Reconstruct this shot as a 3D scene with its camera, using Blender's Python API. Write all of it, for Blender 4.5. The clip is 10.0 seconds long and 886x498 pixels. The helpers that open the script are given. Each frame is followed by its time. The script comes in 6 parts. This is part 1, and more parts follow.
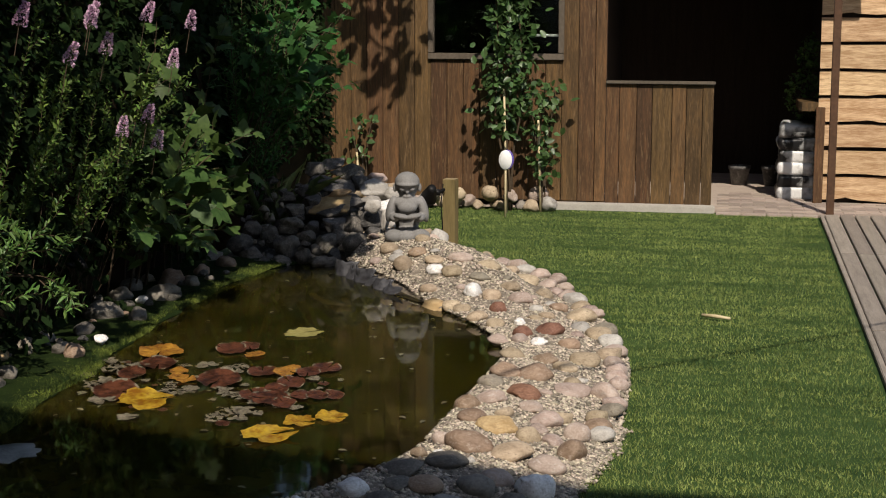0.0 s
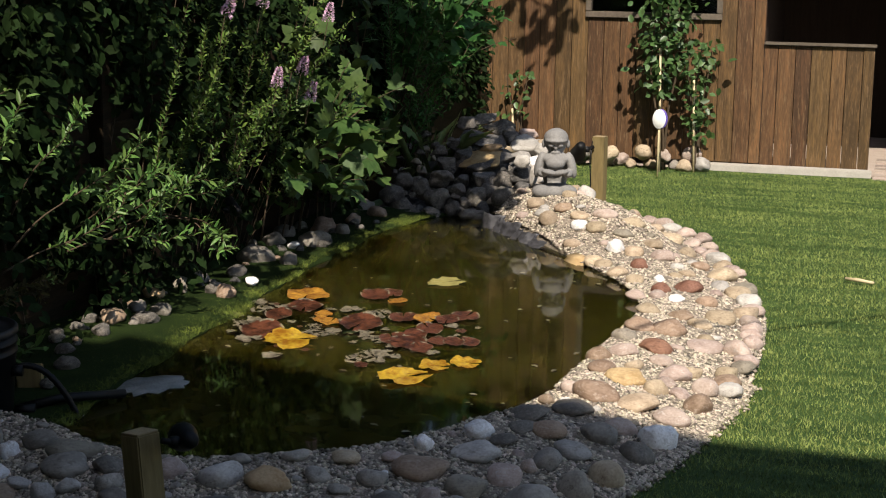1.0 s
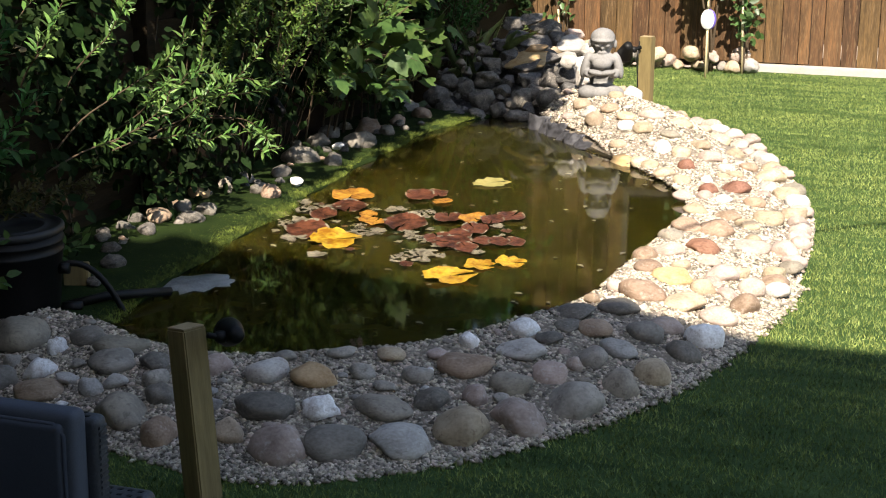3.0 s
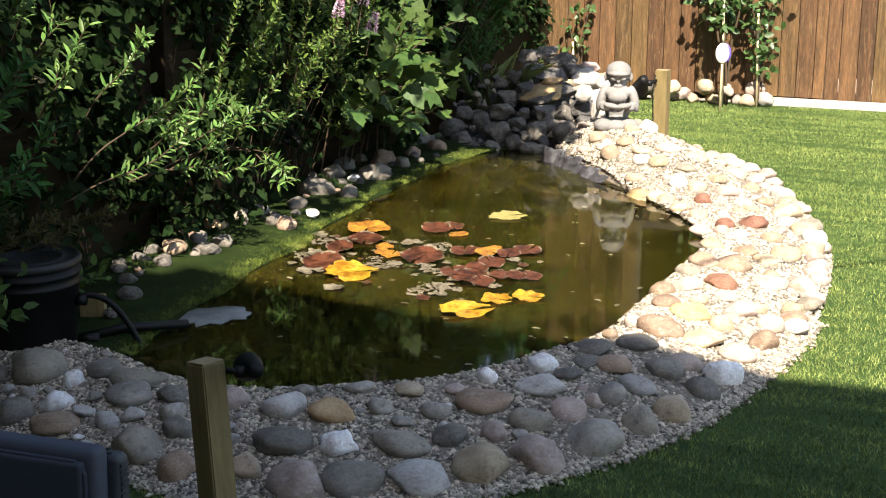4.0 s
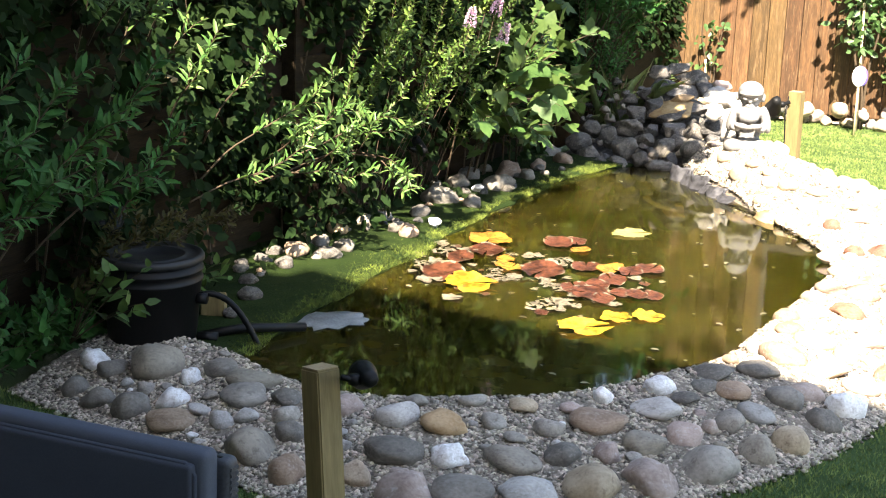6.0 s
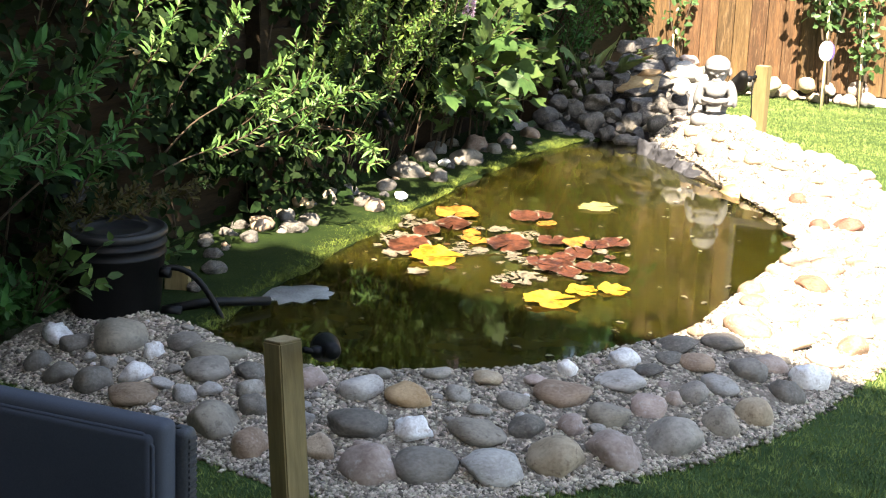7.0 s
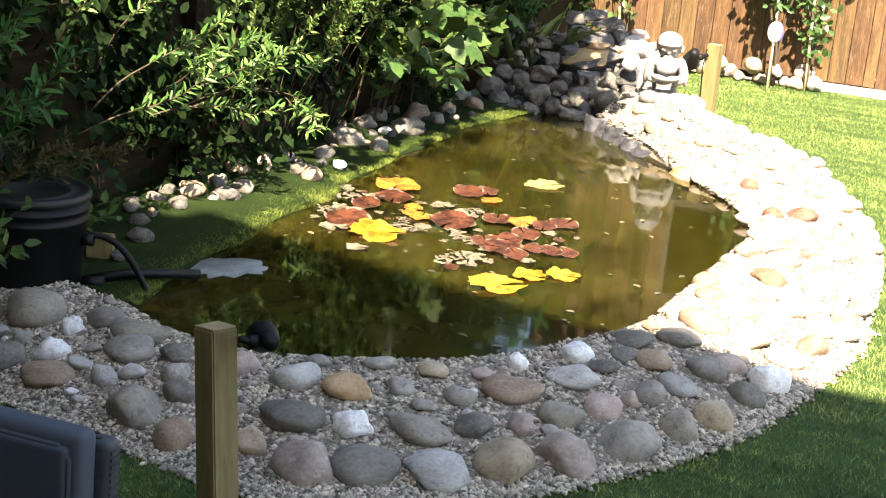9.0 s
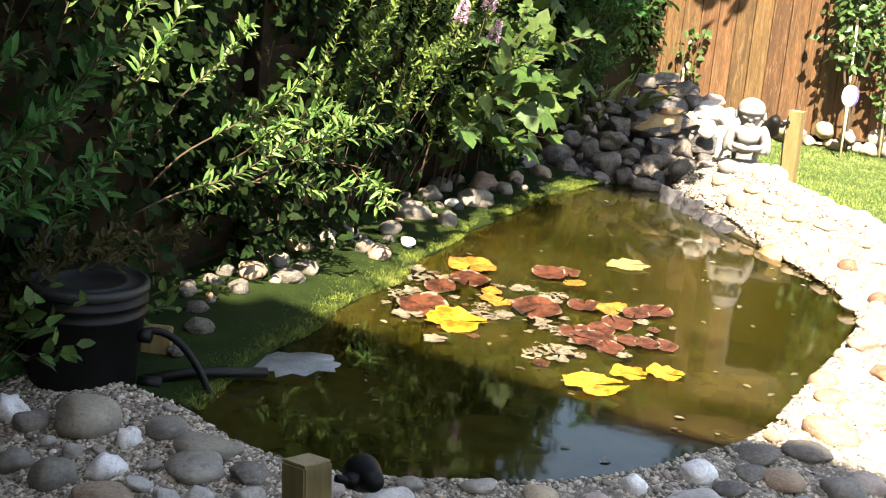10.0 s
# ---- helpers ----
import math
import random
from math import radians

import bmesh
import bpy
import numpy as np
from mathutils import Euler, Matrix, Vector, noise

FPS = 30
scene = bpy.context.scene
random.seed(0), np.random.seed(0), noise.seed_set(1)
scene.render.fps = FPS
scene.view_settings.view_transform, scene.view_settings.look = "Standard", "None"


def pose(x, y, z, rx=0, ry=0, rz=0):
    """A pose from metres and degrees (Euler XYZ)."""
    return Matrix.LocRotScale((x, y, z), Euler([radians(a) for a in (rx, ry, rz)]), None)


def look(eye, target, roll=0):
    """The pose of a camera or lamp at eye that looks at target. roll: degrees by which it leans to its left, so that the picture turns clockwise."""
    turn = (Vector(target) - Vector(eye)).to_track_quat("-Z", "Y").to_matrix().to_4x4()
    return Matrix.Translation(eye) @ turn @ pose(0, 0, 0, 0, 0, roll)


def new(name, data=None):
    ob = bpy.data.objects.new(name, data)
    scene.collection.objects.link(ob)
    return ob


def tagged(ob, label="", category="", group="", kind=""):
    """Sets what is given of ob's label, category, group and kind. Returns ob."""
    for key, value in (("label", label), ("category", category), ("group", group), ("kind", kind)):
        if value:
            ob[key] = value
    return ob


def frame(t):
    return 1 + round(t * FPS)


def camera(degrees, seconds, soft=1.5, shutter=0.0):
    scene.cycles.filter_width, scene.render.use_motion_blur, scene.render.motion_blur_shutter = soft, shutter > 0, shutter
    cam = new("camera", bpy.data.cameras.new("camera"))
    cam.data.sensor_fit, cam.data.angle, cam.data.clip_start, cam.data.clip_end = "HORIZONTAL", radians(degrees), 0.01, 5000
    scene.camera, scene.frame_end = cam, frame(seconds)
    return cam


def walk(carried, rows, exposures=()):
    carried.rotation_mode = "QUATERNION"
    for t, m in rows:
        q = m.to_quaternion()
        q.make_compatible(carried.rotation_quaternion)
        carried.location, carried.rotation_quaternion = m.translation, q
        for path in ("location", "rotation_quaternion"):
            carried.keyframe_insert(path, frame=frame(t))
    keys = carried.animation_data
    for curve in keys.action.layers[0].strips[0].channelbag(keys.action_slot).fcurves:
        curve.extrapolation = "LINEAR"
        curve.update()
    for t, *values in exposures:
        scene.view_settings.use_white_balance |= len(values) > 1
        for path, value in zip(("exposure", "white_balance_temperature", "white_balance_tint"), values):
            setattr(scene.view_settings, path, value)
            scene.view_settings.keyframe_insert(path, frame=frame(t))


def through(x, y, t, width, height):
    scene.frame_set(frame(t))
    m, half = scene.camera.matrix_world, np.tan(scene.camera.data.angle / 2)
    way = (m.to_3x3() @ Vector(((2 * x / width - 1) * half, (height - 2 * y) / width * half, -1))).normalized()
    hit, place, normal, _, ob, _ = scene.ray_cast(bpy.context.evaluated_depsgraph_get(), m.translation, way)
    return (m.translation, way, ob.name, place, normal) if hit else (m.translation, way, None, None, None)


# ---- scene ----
cam = camera(31.8, 10.0, soft=1.1)
PATH = [
    (0, (1.335, -1.506, 1.703), (0.975, 0.436, 1.387), 0.1),
    (0.5, (1.438, -1.611, 1.712), (0.939, 0.299, 1.391), 1.0),
    (1, (1.483, -1.646, 1.709), (0.92, 0.237, 1.338), 0.8),
    (1.5, (1.47, -1.637, 1.703), (0.901, 0.241, 1.317), 1.3),
    (2, (1.473, -1.635, 1.68), (0.873, 0.224, 1.249), 0.7),
    (2.5, (1.468, -1.621, 1.673), (0.867, 0.221, 1.177), 0.7),
    (2.7, (1.472, -1.621, 1.67), (0.869, 0.221, 1.175), 0.6),
    (3.8, (1.451, -1.617, 1.686), (0.831, 0.228, 1.228), 0.7),
    (4, (1.435, -1.608, 1.683), (0.812, 0.238, 1.231), 0.8),
    (4.5, (1.424, -1.579, 1.678), (0.749, 0.248, 1.228), 0.5),
    (5, (1.415, -1.568, 1.678), (0.644, 0.231, 1.264), 1.5),
    (5.2, (1.42, -1.56, 1.68), (0.662, 0.243, 1.262), 2.0),
    (6.3, (1.425, -1.574, 1.689), (0.653, 0.214, 1.233), 2.5),
    (6.5, (1.436, -1.563, 1.678), (0.67, 0.226, 1.218), 2.3),
    (7, (1.438, -1.553, 1.672), (0.707, 0.248, 1.2), 2.6),
    (7.5, (1.441, -1.542, 1.664), (0.738, 0.267, 1.18), 2.8),
    (8, (1.427, -1.51, 1.66), (0.727, 0.292, 1.146), 3.1),
    (8.5, (1.392, -1.455, 1.65), (0.671, 0.336, 1.128), 3.7),
    (9, (1.238, -1.26, 1.642), (0.607, 0.567, 1.13), 5.7),
    (9.5, (1.017, -1.023, 1.622), (0.448, 0.829, 1.125), 4.8),
    (10, (0.838, -0.804, 1.616), (0.164, 1.024, 1.165), 5.9),
]
walk(cam, [(t, look(eye, target, roll)) for t, eye, target, roll in PATH],
     exposures=[(0.0, -0.1, 6850, 10), (1.0, 0.46, 6850, 10), (2.5, 1.2, 6930, 10), (4.0, 1.61, 7030, 10), (5.0, 2.05, 7180, 10), (6.5, 2.75, 7280, 10),
                (7.5, 2.43, 7430, 10), (9.0, 2.55, 7530, 10), (10.0, 2.45, 7780, 10)])

# ---- light: a clear summer sky and one sun, high behind the viewer and a little to the right ----
SUN_HIGH, SUN_TURN = 48.0, 18.0
world = bpy.data.worlds.new("sky")
scene.world = world
world.use_nodes = True
wn = world.node_tree.nodes
sky = wn.new("ShaderNodeTexSky")
sky.sky_type = "NISHITA"
sky.sun_disc = False
sky.sun_elevation = radians(SUN_HIGH)
sky.sun_rotation = radians(180 - SUN_TURN)
wn["Background"].inputs["Strength"].default_value = 0.105
world.node_tree.links.new(sky.outputs["Color"], wn["Background"].inputs["Color"])

to_sun = Vector((math.sin(radians(SUN_TURN)) * math.cos(radians(SUN_HIGH)),
                 -math.cos(radians(SUN_TURN)) * math.cos(radians(SUN_HIGH)),
                 math.sin(radians(SUN_HIGH))))
sun_data = bpy.data.lights.new("sun", "SUN")
sun_data.energy = 5.0
sun_data.angle = radians(0.53)
sun_data.color = (1.0, 0.925, 0.83)
sun = new("sun", sun_data)
sun.matrix_world = look(to_sun * 30, (0, 0, 0))


# ---- materials ----
def surface(name, low, high, rough=0.8, scale=5.0, fine=60.0, bump=0.3, spread=0.0, island=0.0,
            stretch=(1, 1, 1), spec=0.35, metal=0.0, mid=None, fine_mix=0.45, contrast=1.0, step=0.01, speck=None):
    """A weathered surface: two colours mixed by coarse and fine noise, varied per object or per loose piece."""
    m = bpy.data.materials.new(name)
    m.use_nodes = True
    n, l = m.node_tree.nodes, m.node_tree.links
    b = n["Principled BSDF"]
    b.inputs["Roughness"].default_value = rough
    b.inputs["Metallic"].default_value = metal
    b.inputs["Specular IOR Level"].default_value = spec
    at = n.new("ShaderNodeTexCoord")
    shift = n.new("ShaderNodeMapping")
    shift.inputs["Scale"].default_value = stretch
    l.new(at.outputs["Object"], shift.inputs["Vector"])
    info = n.new("ShaderNodeObjectInfo")
    far = n.new("ShaderNodeMath")
    far.operation = "MULTIPLY"
    far.inputs[1].default_value = 37.0
    l.new(info.outputs["Random"], far.inputs[0])
    l.new(far.outputs[0], shift.inputs["Location"])
    coarse = n.new("ShaderNodeTexNoise")
    coarse.inputs["Scale"].default_value = scale
    coarse.inputs["Detail"].default_value = 5
    grain = n.new("ShaderNodeTexNoise")
    grain.inputs["Scale"].default_value = fine
    grain.inputs["Detail"].default_value = 3
    l.new(shift.outputs[0], coarse.inputs["Vector"])
    l.new(shift.outputs[0], grain.inputs["Vector"])
    blend = n.new("ShaderNodeMix")
    blend.inputs[0].default_value = fine_mix
    l.new(coarse.outputs["Fac"], blend.inputs[2])
    l.new(grain.outputs["Fac"], blend.inputs[3])
    ramp = n.new("ShaderNodeValToRGB")
    half = 0.22 / contrast
    ramp.color_ramp.elements[0].position, ramp.color_ramp.elements[1].position = 0.5 - half, 0.5 + half
    ramp.color_ramp.elements[0].color, ramp.color_ramp.elements[1].color = (*low, 1), (*high, 1)
    if mid:
        e = ramp.color_ramp.elements.new(0.5)
        e.color = (*mid, 1)
    l.new(blend.outputs[0], ramp.inputs["Fac"])
    colour = ramp.outputs["Color"]
    for amount, socket in ((spread, info.outputs["Random"]), (island, None)):
        if not amount:
            continue
        if socket is None:
            socket = n.new("ShaderNodeNewGeometry").outputs["Random Per Island"]
        tone = n.new("ShaderNodeMapRange")
        tone.inputs["To Min"].default_value, tone.inputs["To Max"].default_value = 1 - amount, 1 + amount
        l.new(socket, tone.inputs["Value"])
        hue = n.new("ShaderNodeHueSaturation")
        l.new(tone.outputs[0], hue.inputs["Value"])
        l.new(colour, hue.inputs["Color"])
        warm = n.new("ShaderNodeMapRange")
        warm.inputs["To Min"].default_value, warm.inputs["To Max"].default_value = 0.5 - amount * 0.035, 0.5 + amount * 0.035
        wob = n.new("ShaderNodeMath")
        wob.operation = "FRACT"
        far2 = n.new("ShaderNodeMath")
        far2.operation = "MULTIPLY"
        far2.inputs[1].default_value = 17.3
        l.new(socket, far2.inputs[0])
        l.new(far2.outputs[0], wob.inputs[0])
        l.new(wob.outputs[0], warm.inputs["Value"])
        l.new(warm.outputs[0], hue.inputs["Hue"])
        colour = hue.outputs["Color"]
    if speck:
        spots = n.new("ShaderNodeTexNoise")
        spots.inputs["Scale"].default_value = scale * 2.3
        spots.inputs["Detail"].default_value = 6
        spots.inputs["Roughness"].default_value = 0.7
        l.new(shift.outputs[0], spots.inputs["Vector"])
        edge = n.new("ShaderNodeMapRange")
        edge.inputs["From Min"].default_value, edge.inputs["From Max"].default_value = 0.55, 0.66
        edge.inputs["To Max"].default_value = 0.75
        l.new(spots.outputs["Fac"], edge.inputs["Value"])
        stain = n.new("ShaderNodeMix")
        stain.data_type = "RGBA"
        l.new(edge.outputs[0], stain.inputs[0])
        l.new(colour, stain.inputs[6])
        stain.inputs[7].default_value = (*speck, 1)
        colour = stain.outputs[2]
    l.new(colour, b.inputs["Base Color"])
    if bump:
        relief = n.new("ShaderNodeBump")
        relief.inputs["Strength"].default_value = bump
        relief.inputs["Distance"].default_value = step
        l.new(blend.outputs[0], relief.inputs["Height"])
        l.new(relief.outputs[0], b.inputs["Normal"])
    return m


def leafy(name, low, high, island=0.5, rough=0.45, through=0.25, spec=0.4, contrast=1.3, fine=40.0, bump=0.0):
    """Leaves: glossy on top, with some light passing through them."""
    m = surface(name, low, high, rough=rough, scale=3.0, fine=fine, bump=bump, island=island, spec=spec, contrast=contrast)
    n, l = m.node_tree.nodes, m.node_tree.links
    b = n["Principled BSDF"]
    colour = b.inputs["Base Color"].links[0].from_socket
    glow = n.new("ShaderNodeBsdfTranslucent")
    yellow = n.new("ShaderNodeHueSaturation")
    yellow.inputs["Hue"].default_value = 0.48
    yellow.inputs["Value"].default_value = 1.3
    l.new(colour, yellow.inputs["Color"])
    l.new(yellow.outputs[0], glow.inputs["Color"])
    mix = n.new("ShaderNodeMixShader")
    mix.inputs[0].default_value = through
    l.new(b.outputs[0], mix.inputs[1])
    l.new(glow.outputs[0], mix.inputs[2])
    l.new(mix.outputs[0], n["Material Output"].inputs["Surface"])
    return m


STONE = {}
for key, name, low, high, stain in (
        ("g", "grey_stone", (0.2, 0.18, 0.155), (0.33, 0.3, 0.26), (0.13, 0.11, 0.09)), ("d", "dark_stone", (0.105, 0.093, 0.078), (0.195, 0.176, 0.15), (0.26, 0.235, 0.2)),
        ("l", "pale_stone", (0.3, 0.28, 0.255), (0.46, 0.435, 0.4), (0.2, 0.18, 0.155)), ("w", "white_quartz", (0.55, 0.52, 0.49), (0.88, 0.87, 0.86), (0.42, 0.35, 0.29)),
        ("t", "tan_stone", (0.28, 0.215, 0.145), (0.43, 0.345, 0.245), (0.17, 0.12, 0.08)), ("p", "pink_stone", (0.28, 0.21, 0.175), (0.42, 0.335, 0.29), (0.48, 0.43, 0.39)),
        ("o", "olive_stone", (0.19, 0.165, 0.13), (0.3, 0.265, 0.21), (0.11, 0.09, 0.07)), ("y", "ochre_stone", (0.31, 0.2, 0.095), (0.47, 0.34, 0.19), (0.22, 0.15, 0.09)),
        ("b", "brown_stone", (0.2, 0.135, 0.09), (0.33, 0.24, 0.17), (0.38, 0.31, 0.25)), ("r", "red_stone", (0.12, 0.055, 0.033), (0.25, 0.13, 0.085), (0.12, 0.06, 0.04))):
    STONE[key] = surface(name, low, high, spread=0.2, scale=2.4, fine=14, bump=0.5, contrast=1.9, fine_mix=0.42, speck=stain, step=0.006, rough=0.72)
STONE["s"] = surface("slate_stone", (0.035, 0.034, 0.035), (0.14, 0.132, 0.125), spread=0.3, scale=9, fine=40, bump=0.8, contrast=1.5, speck=(0.26, 0.25, 0.24))
STONE["k"] = surface("dark_rough_stone", (0.055, 0.05, 0.044), (0.175, 0.16, 0.14), spread=0.3, scale=5, fine=30, bump=0.9, contrast=1.7, speck=(0.3, 0.27, 0.23), rough=0.85)
GRAVEL = surface("gravel", (0.125, 0.108, 0.084), (0.55, 0.472, 0.375), island=0.75, scale=40, fine=200, bump=0.1)
GRAVEL_BED = surface("gravel_bed", (0.08, 0.066, 0.05), (0.34, 0.285, 0.225), scale=30, fine=160, bump=0.8, step=0.02)
TURF_BED = surface("turf_bed", (0.02, 0.046, 0.012), (0.052, 0.092, 0.024), rough=0.85, stretch=(0.7, 3.0, 1), contrast=1.8, scale=2.5, fine=90, bump=0.6, step=0.02, spec=0.15)
TURF = surface("turf", (0.076, 0.122, 0.032), (0.275, 0.33, 0.095), rough=0.6, stretch=(0.7, 3.0, 1), contrast=2.0, scale=2.0, fine=9, bump=0, island=0.4, spec=0.25)
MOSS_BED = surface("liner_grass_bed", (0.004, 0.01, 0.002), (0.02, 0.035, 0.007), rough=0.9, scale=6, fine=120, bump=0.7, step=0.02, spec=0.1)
MOSS = surface("liner_grass", (0.01, 0.026, 0.005), (0.165, 0.205, 0.038), rough=0.75, contrast=2.4, scale=7, fine=40, bump=0, island=0.5, spec=0.2)
SOIL = surface("soil", (0.02, 0.015, 0.01), (0.06, 0.045, 0.03), rough=0.95, scale=8, fine=90, bump=0.9, step=0.03, spec=0.1)
SHED_WOOD = surface("stained_shed_wood", (0.048, 0.026, 0.01), (0.172, 0.089, 0.034), rough=0.65, scale=4, fine=22, speck=(0.19, 0.12, 0.062),
                    stretch=(9, 9, 0.8), spread=0.3, bump=0.4, contrast=1.2, mid=(0.088, 0.048, 0.02))
SHED_TRIM = surface("shed_trim_wood", (0.05, 0.025, 0.013), (0.11, 0.055, 0.03), rough=0.6, scale=5, fine=40, spread=0.15, bump=0.3)
WINDOW_WOOD = surface("weathered_window_wood", (0.075, 0.06, 0.045), (0.16, 0.13, 0.1), rough=0.75, scale=5, fine=40, spread=0.15, bump=0.3)
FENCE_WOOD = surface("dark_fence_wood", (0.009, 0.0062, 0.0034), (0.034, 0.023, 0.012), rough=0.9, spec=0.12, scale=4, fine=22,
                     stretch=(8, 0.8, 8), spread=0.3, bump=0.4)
PALE_WOOD = surface("pale_sawn_timber", (0.33, 0.19, 0.09), (0.64, 0.45, 0.27), rough=0.7, scale=4, fine=20, contrast=1.7, speck=(0.26, 0.14, 0.07),
                    stretch=(0.8, 8, 8), spread=0.15, bump=0.35)
POST_WOOD = surface("treated_post_wood", (0.11, 0.082, 0.034), (0.25, 0.19, 0.08), rough=0.75, scale=5, fine=26,
                    stretch=(7, 7, 0.8), bump=0.25, spread=0.1, fine_mix=0.25)
END_WOOD = surface("sawn_end_grain", (0.22, 0.16, 0.08), (0.38, 0.3, 0.17), rough=0.85, scale=30, fine=140, bump=0.4)
DECK_WOOD = surface("grey_deck_wood", (0.15, 0.13, 0.11), (0.3, 0.26, 0.22), rough=0.8, scale=4, fine=24,
                    stretch=(8, 0.7, 8), spread=0.2, bump=0.35)
CONCRETE = surface("concrete", (0.3, 0.28, 0.25), (0.5, 0.47, 0.42), rough=0.9, scale=6, fine=90, bump=0.4)
PAVER = surface("block_paving", (0.25, 0.2, 0.17), (0.4, 0.33, 0.28), rough=0.9, scale=6, fine=90, spread=0.25, bump=0.4)
BLACK_PLASTIC = surface("black_plastic", (0.003, 0.003, 0.0035), (0.008, 0.008, 0.008), rough=0.5, scale=6, fine=70, bump=0.1, spec=0.2)
LID = surface("dusty_black_lid", (0.005, 0.005, 0.006), (0.022, 0.021, 0.02), rough=0.5, scale=7, fine=50, bump=0.1, contrast=1.4)
LINER = surface("pond_liner", (0.014, 0.014, 0.017), (0.085, 0.085, 0.095), rough=0.5, scale=8, fine=60, bump=0.3, spec=0.5)
CUSHION = surface("charcoal_fabric", (0.036, 0.042, 0.054), (0.056, 0.064, 0.082), rough=0.85, scale=4, fine=420, bump=0.25, spec=0.2, step=0.003)
# charcoal fabric lightened: skylight on the cushions' top edges put into the colour
SKYLIT_FABRIC = surface("skylit_fabric", (0.05, 0.057, 0.073), (0.078, 0.088, 0.11), rough=0.8, scale=4, fine=420, bump=0.25, spec=0.2, step=0.003)
RATTAN = surface("grey_rattan", (0.02, 0.022, 0.026), (0.055, 0.06, 0.07), rough=0.55, scale=12, fine=160, island=0.2, bump=0.2, spec=0.4)
STATUE = surface("cast_stone", (0.14, 0.137, 0.133), (0.27, 0.262, 0.255), rough=0.75, scale=9, fine=110, bump=0.2, spec=0.3)
BARK = surface("stem_bark", (0.035, 0.025, 0.015), (0.1, 0.068, 0.04), rough=0.85, scale=10, fine=80, bump=0.4)
CANE = surface("bamboo_cane", (0.45, 0.36, 0.2), (0.66, 0.56, 0.36), rough=0.55, scale=6, fine=50, bump=0.15)
WHITE = surface("white_plastic", (0.74, 0.74, 0.73), (0.84, 0.84, 0.83), rough=0.4, scale=5, fine=60, bump=0.05)
FOAM = surface("pale_foam", (0.075, 0.083, 0.083), (0.27, 0.285, 0.285), rough=0.8, scale=14, fine=120, bump=0.5)
# shed boards turned near-black: the interior's shade is put into their colour
DARK_ROOM = surface("shade_dark_boarding", (0.018, 0.011, 0.007), (0.04, 0.026, 0.017), rough=0.9, scale=4, fine=24,
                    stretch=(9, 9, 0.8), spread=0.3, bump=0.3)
ROOFING = surface("roofing_felt", (0.05, 0.05, 0.05), (0.1, 0.1, 0.1), rough=0.9, scale=5, fine=120, bump=0.4)
BRICK = surface("house_render", (0.42, 0.38, 0.33), (0.55, 0.5, 0.44), rough=0.9, scale=2, fine=60, bump=0.3)
LEAF_WILLOW = leafy("willow_leaf", (0.036, 0.088, 0.02), (0.135, 0.235, 0.06), spec=0.3, rough=0.42, island=0.45, through=0.14)
LEAF_SPIREA = leafy("spirea_leaf", (0.032, 0.074, 0.014), (0.125, 0.2, 0.04), spec=0.25, rough=0.5, through=0.14)
LEAF_MAPLE = leafy("maple_leaf", (0.026, 0.06, 0.014), (0.072, 0.122, 0.032), island=0.35, spec=0.2, rough=0.5, through=0.12)
# willow green made darker and cooler: shade put into the leaf colour
LEAF_SHADE = leafy("shade_green_leaf", (0.022, 0.075, 0.018), (0.06, 0.16, 0.04), spec=0.2, rough=0.55, island=0.4)
# stays near-black even in sun: the foliage's shaded depth is painted
LEAF_DARK = leafy("shade_black_leaf", (0.006, 0.015, 0.004), (0.018, 0.036, 0.01), island=0.4, rough=0.7, spec=0.08)
LEAF_DRY = leafy("dry_leaf", (0.026, 0.026, 0.008), (0.075, 0.066, 0.02), island=0.4, spec=0.15, rough=0.6)
LEAF_PEAR = leafy("pear_leaf", (0.04, 0.088, 0.026), (0.085, 0.155, 0.05), island=0.35, rough=0.4, spec=0.4)
LEAF_STRAP = leafy("strap_leaf", (0.06, 0.11, 0.03), (0.2, 0.26, 0.1), island=0.4)
LEAF_TREE = leafy("tree_leaf", (0.014, 0.032, 0.009), (0.04, 0.072, 0.018), island=0.4, spec=0.15, rough=0.6)
PETAL = leafy("pink_flower", (0.52, 0.32, 0.46), (0.76, 0.56, 0.68), island=0.3, rough=0.8, spec=0.1)
PAD_RED = leafy("red_lily_pad", (0.024, 0.0105, 0.0055), (0.105, 0.042, 0.019), island=0.35, rough=0.4, through=0.1, spec=0.25, contrast=2.2, fine=11.0, bump=0.6)
PAD_YELLOW = leafy("yellow_lily_pad", (0.2, 0.088, 0.006), (0.45, 0.31, 0.03), island=0.15, rough=0.35, through=0.15, spec=0.5, contrast=2.2, fine=11.0, bump=0.6)
PAD_GREEN = leafy("pale_green_leaf", (0.2, 0.18, 0.05), (0.34, 0.31, 0.11), island=0.2, rough=0.4, through=0.15, spec=0.5, fine=11.0, bump=0.6)
PAD_DRY = leafy("dry_pad_edge", (0.05, 0.042, 0.026), (0.22, 0.195, 0.135), island=0.3, rough=0.5, through=0.1, spec=0.4, contrast=2.2, fine=11.0, bump=0.6)
PAD_ORANGE = leafy("orange_lily_pad", (0.15, 0.06, 0.012), (0.4, 0.22, 0.03), island=0.25, rough=0.35, through=0.15, spec=0.5, contrast=2.2, fine=11.0, bump=0.6)


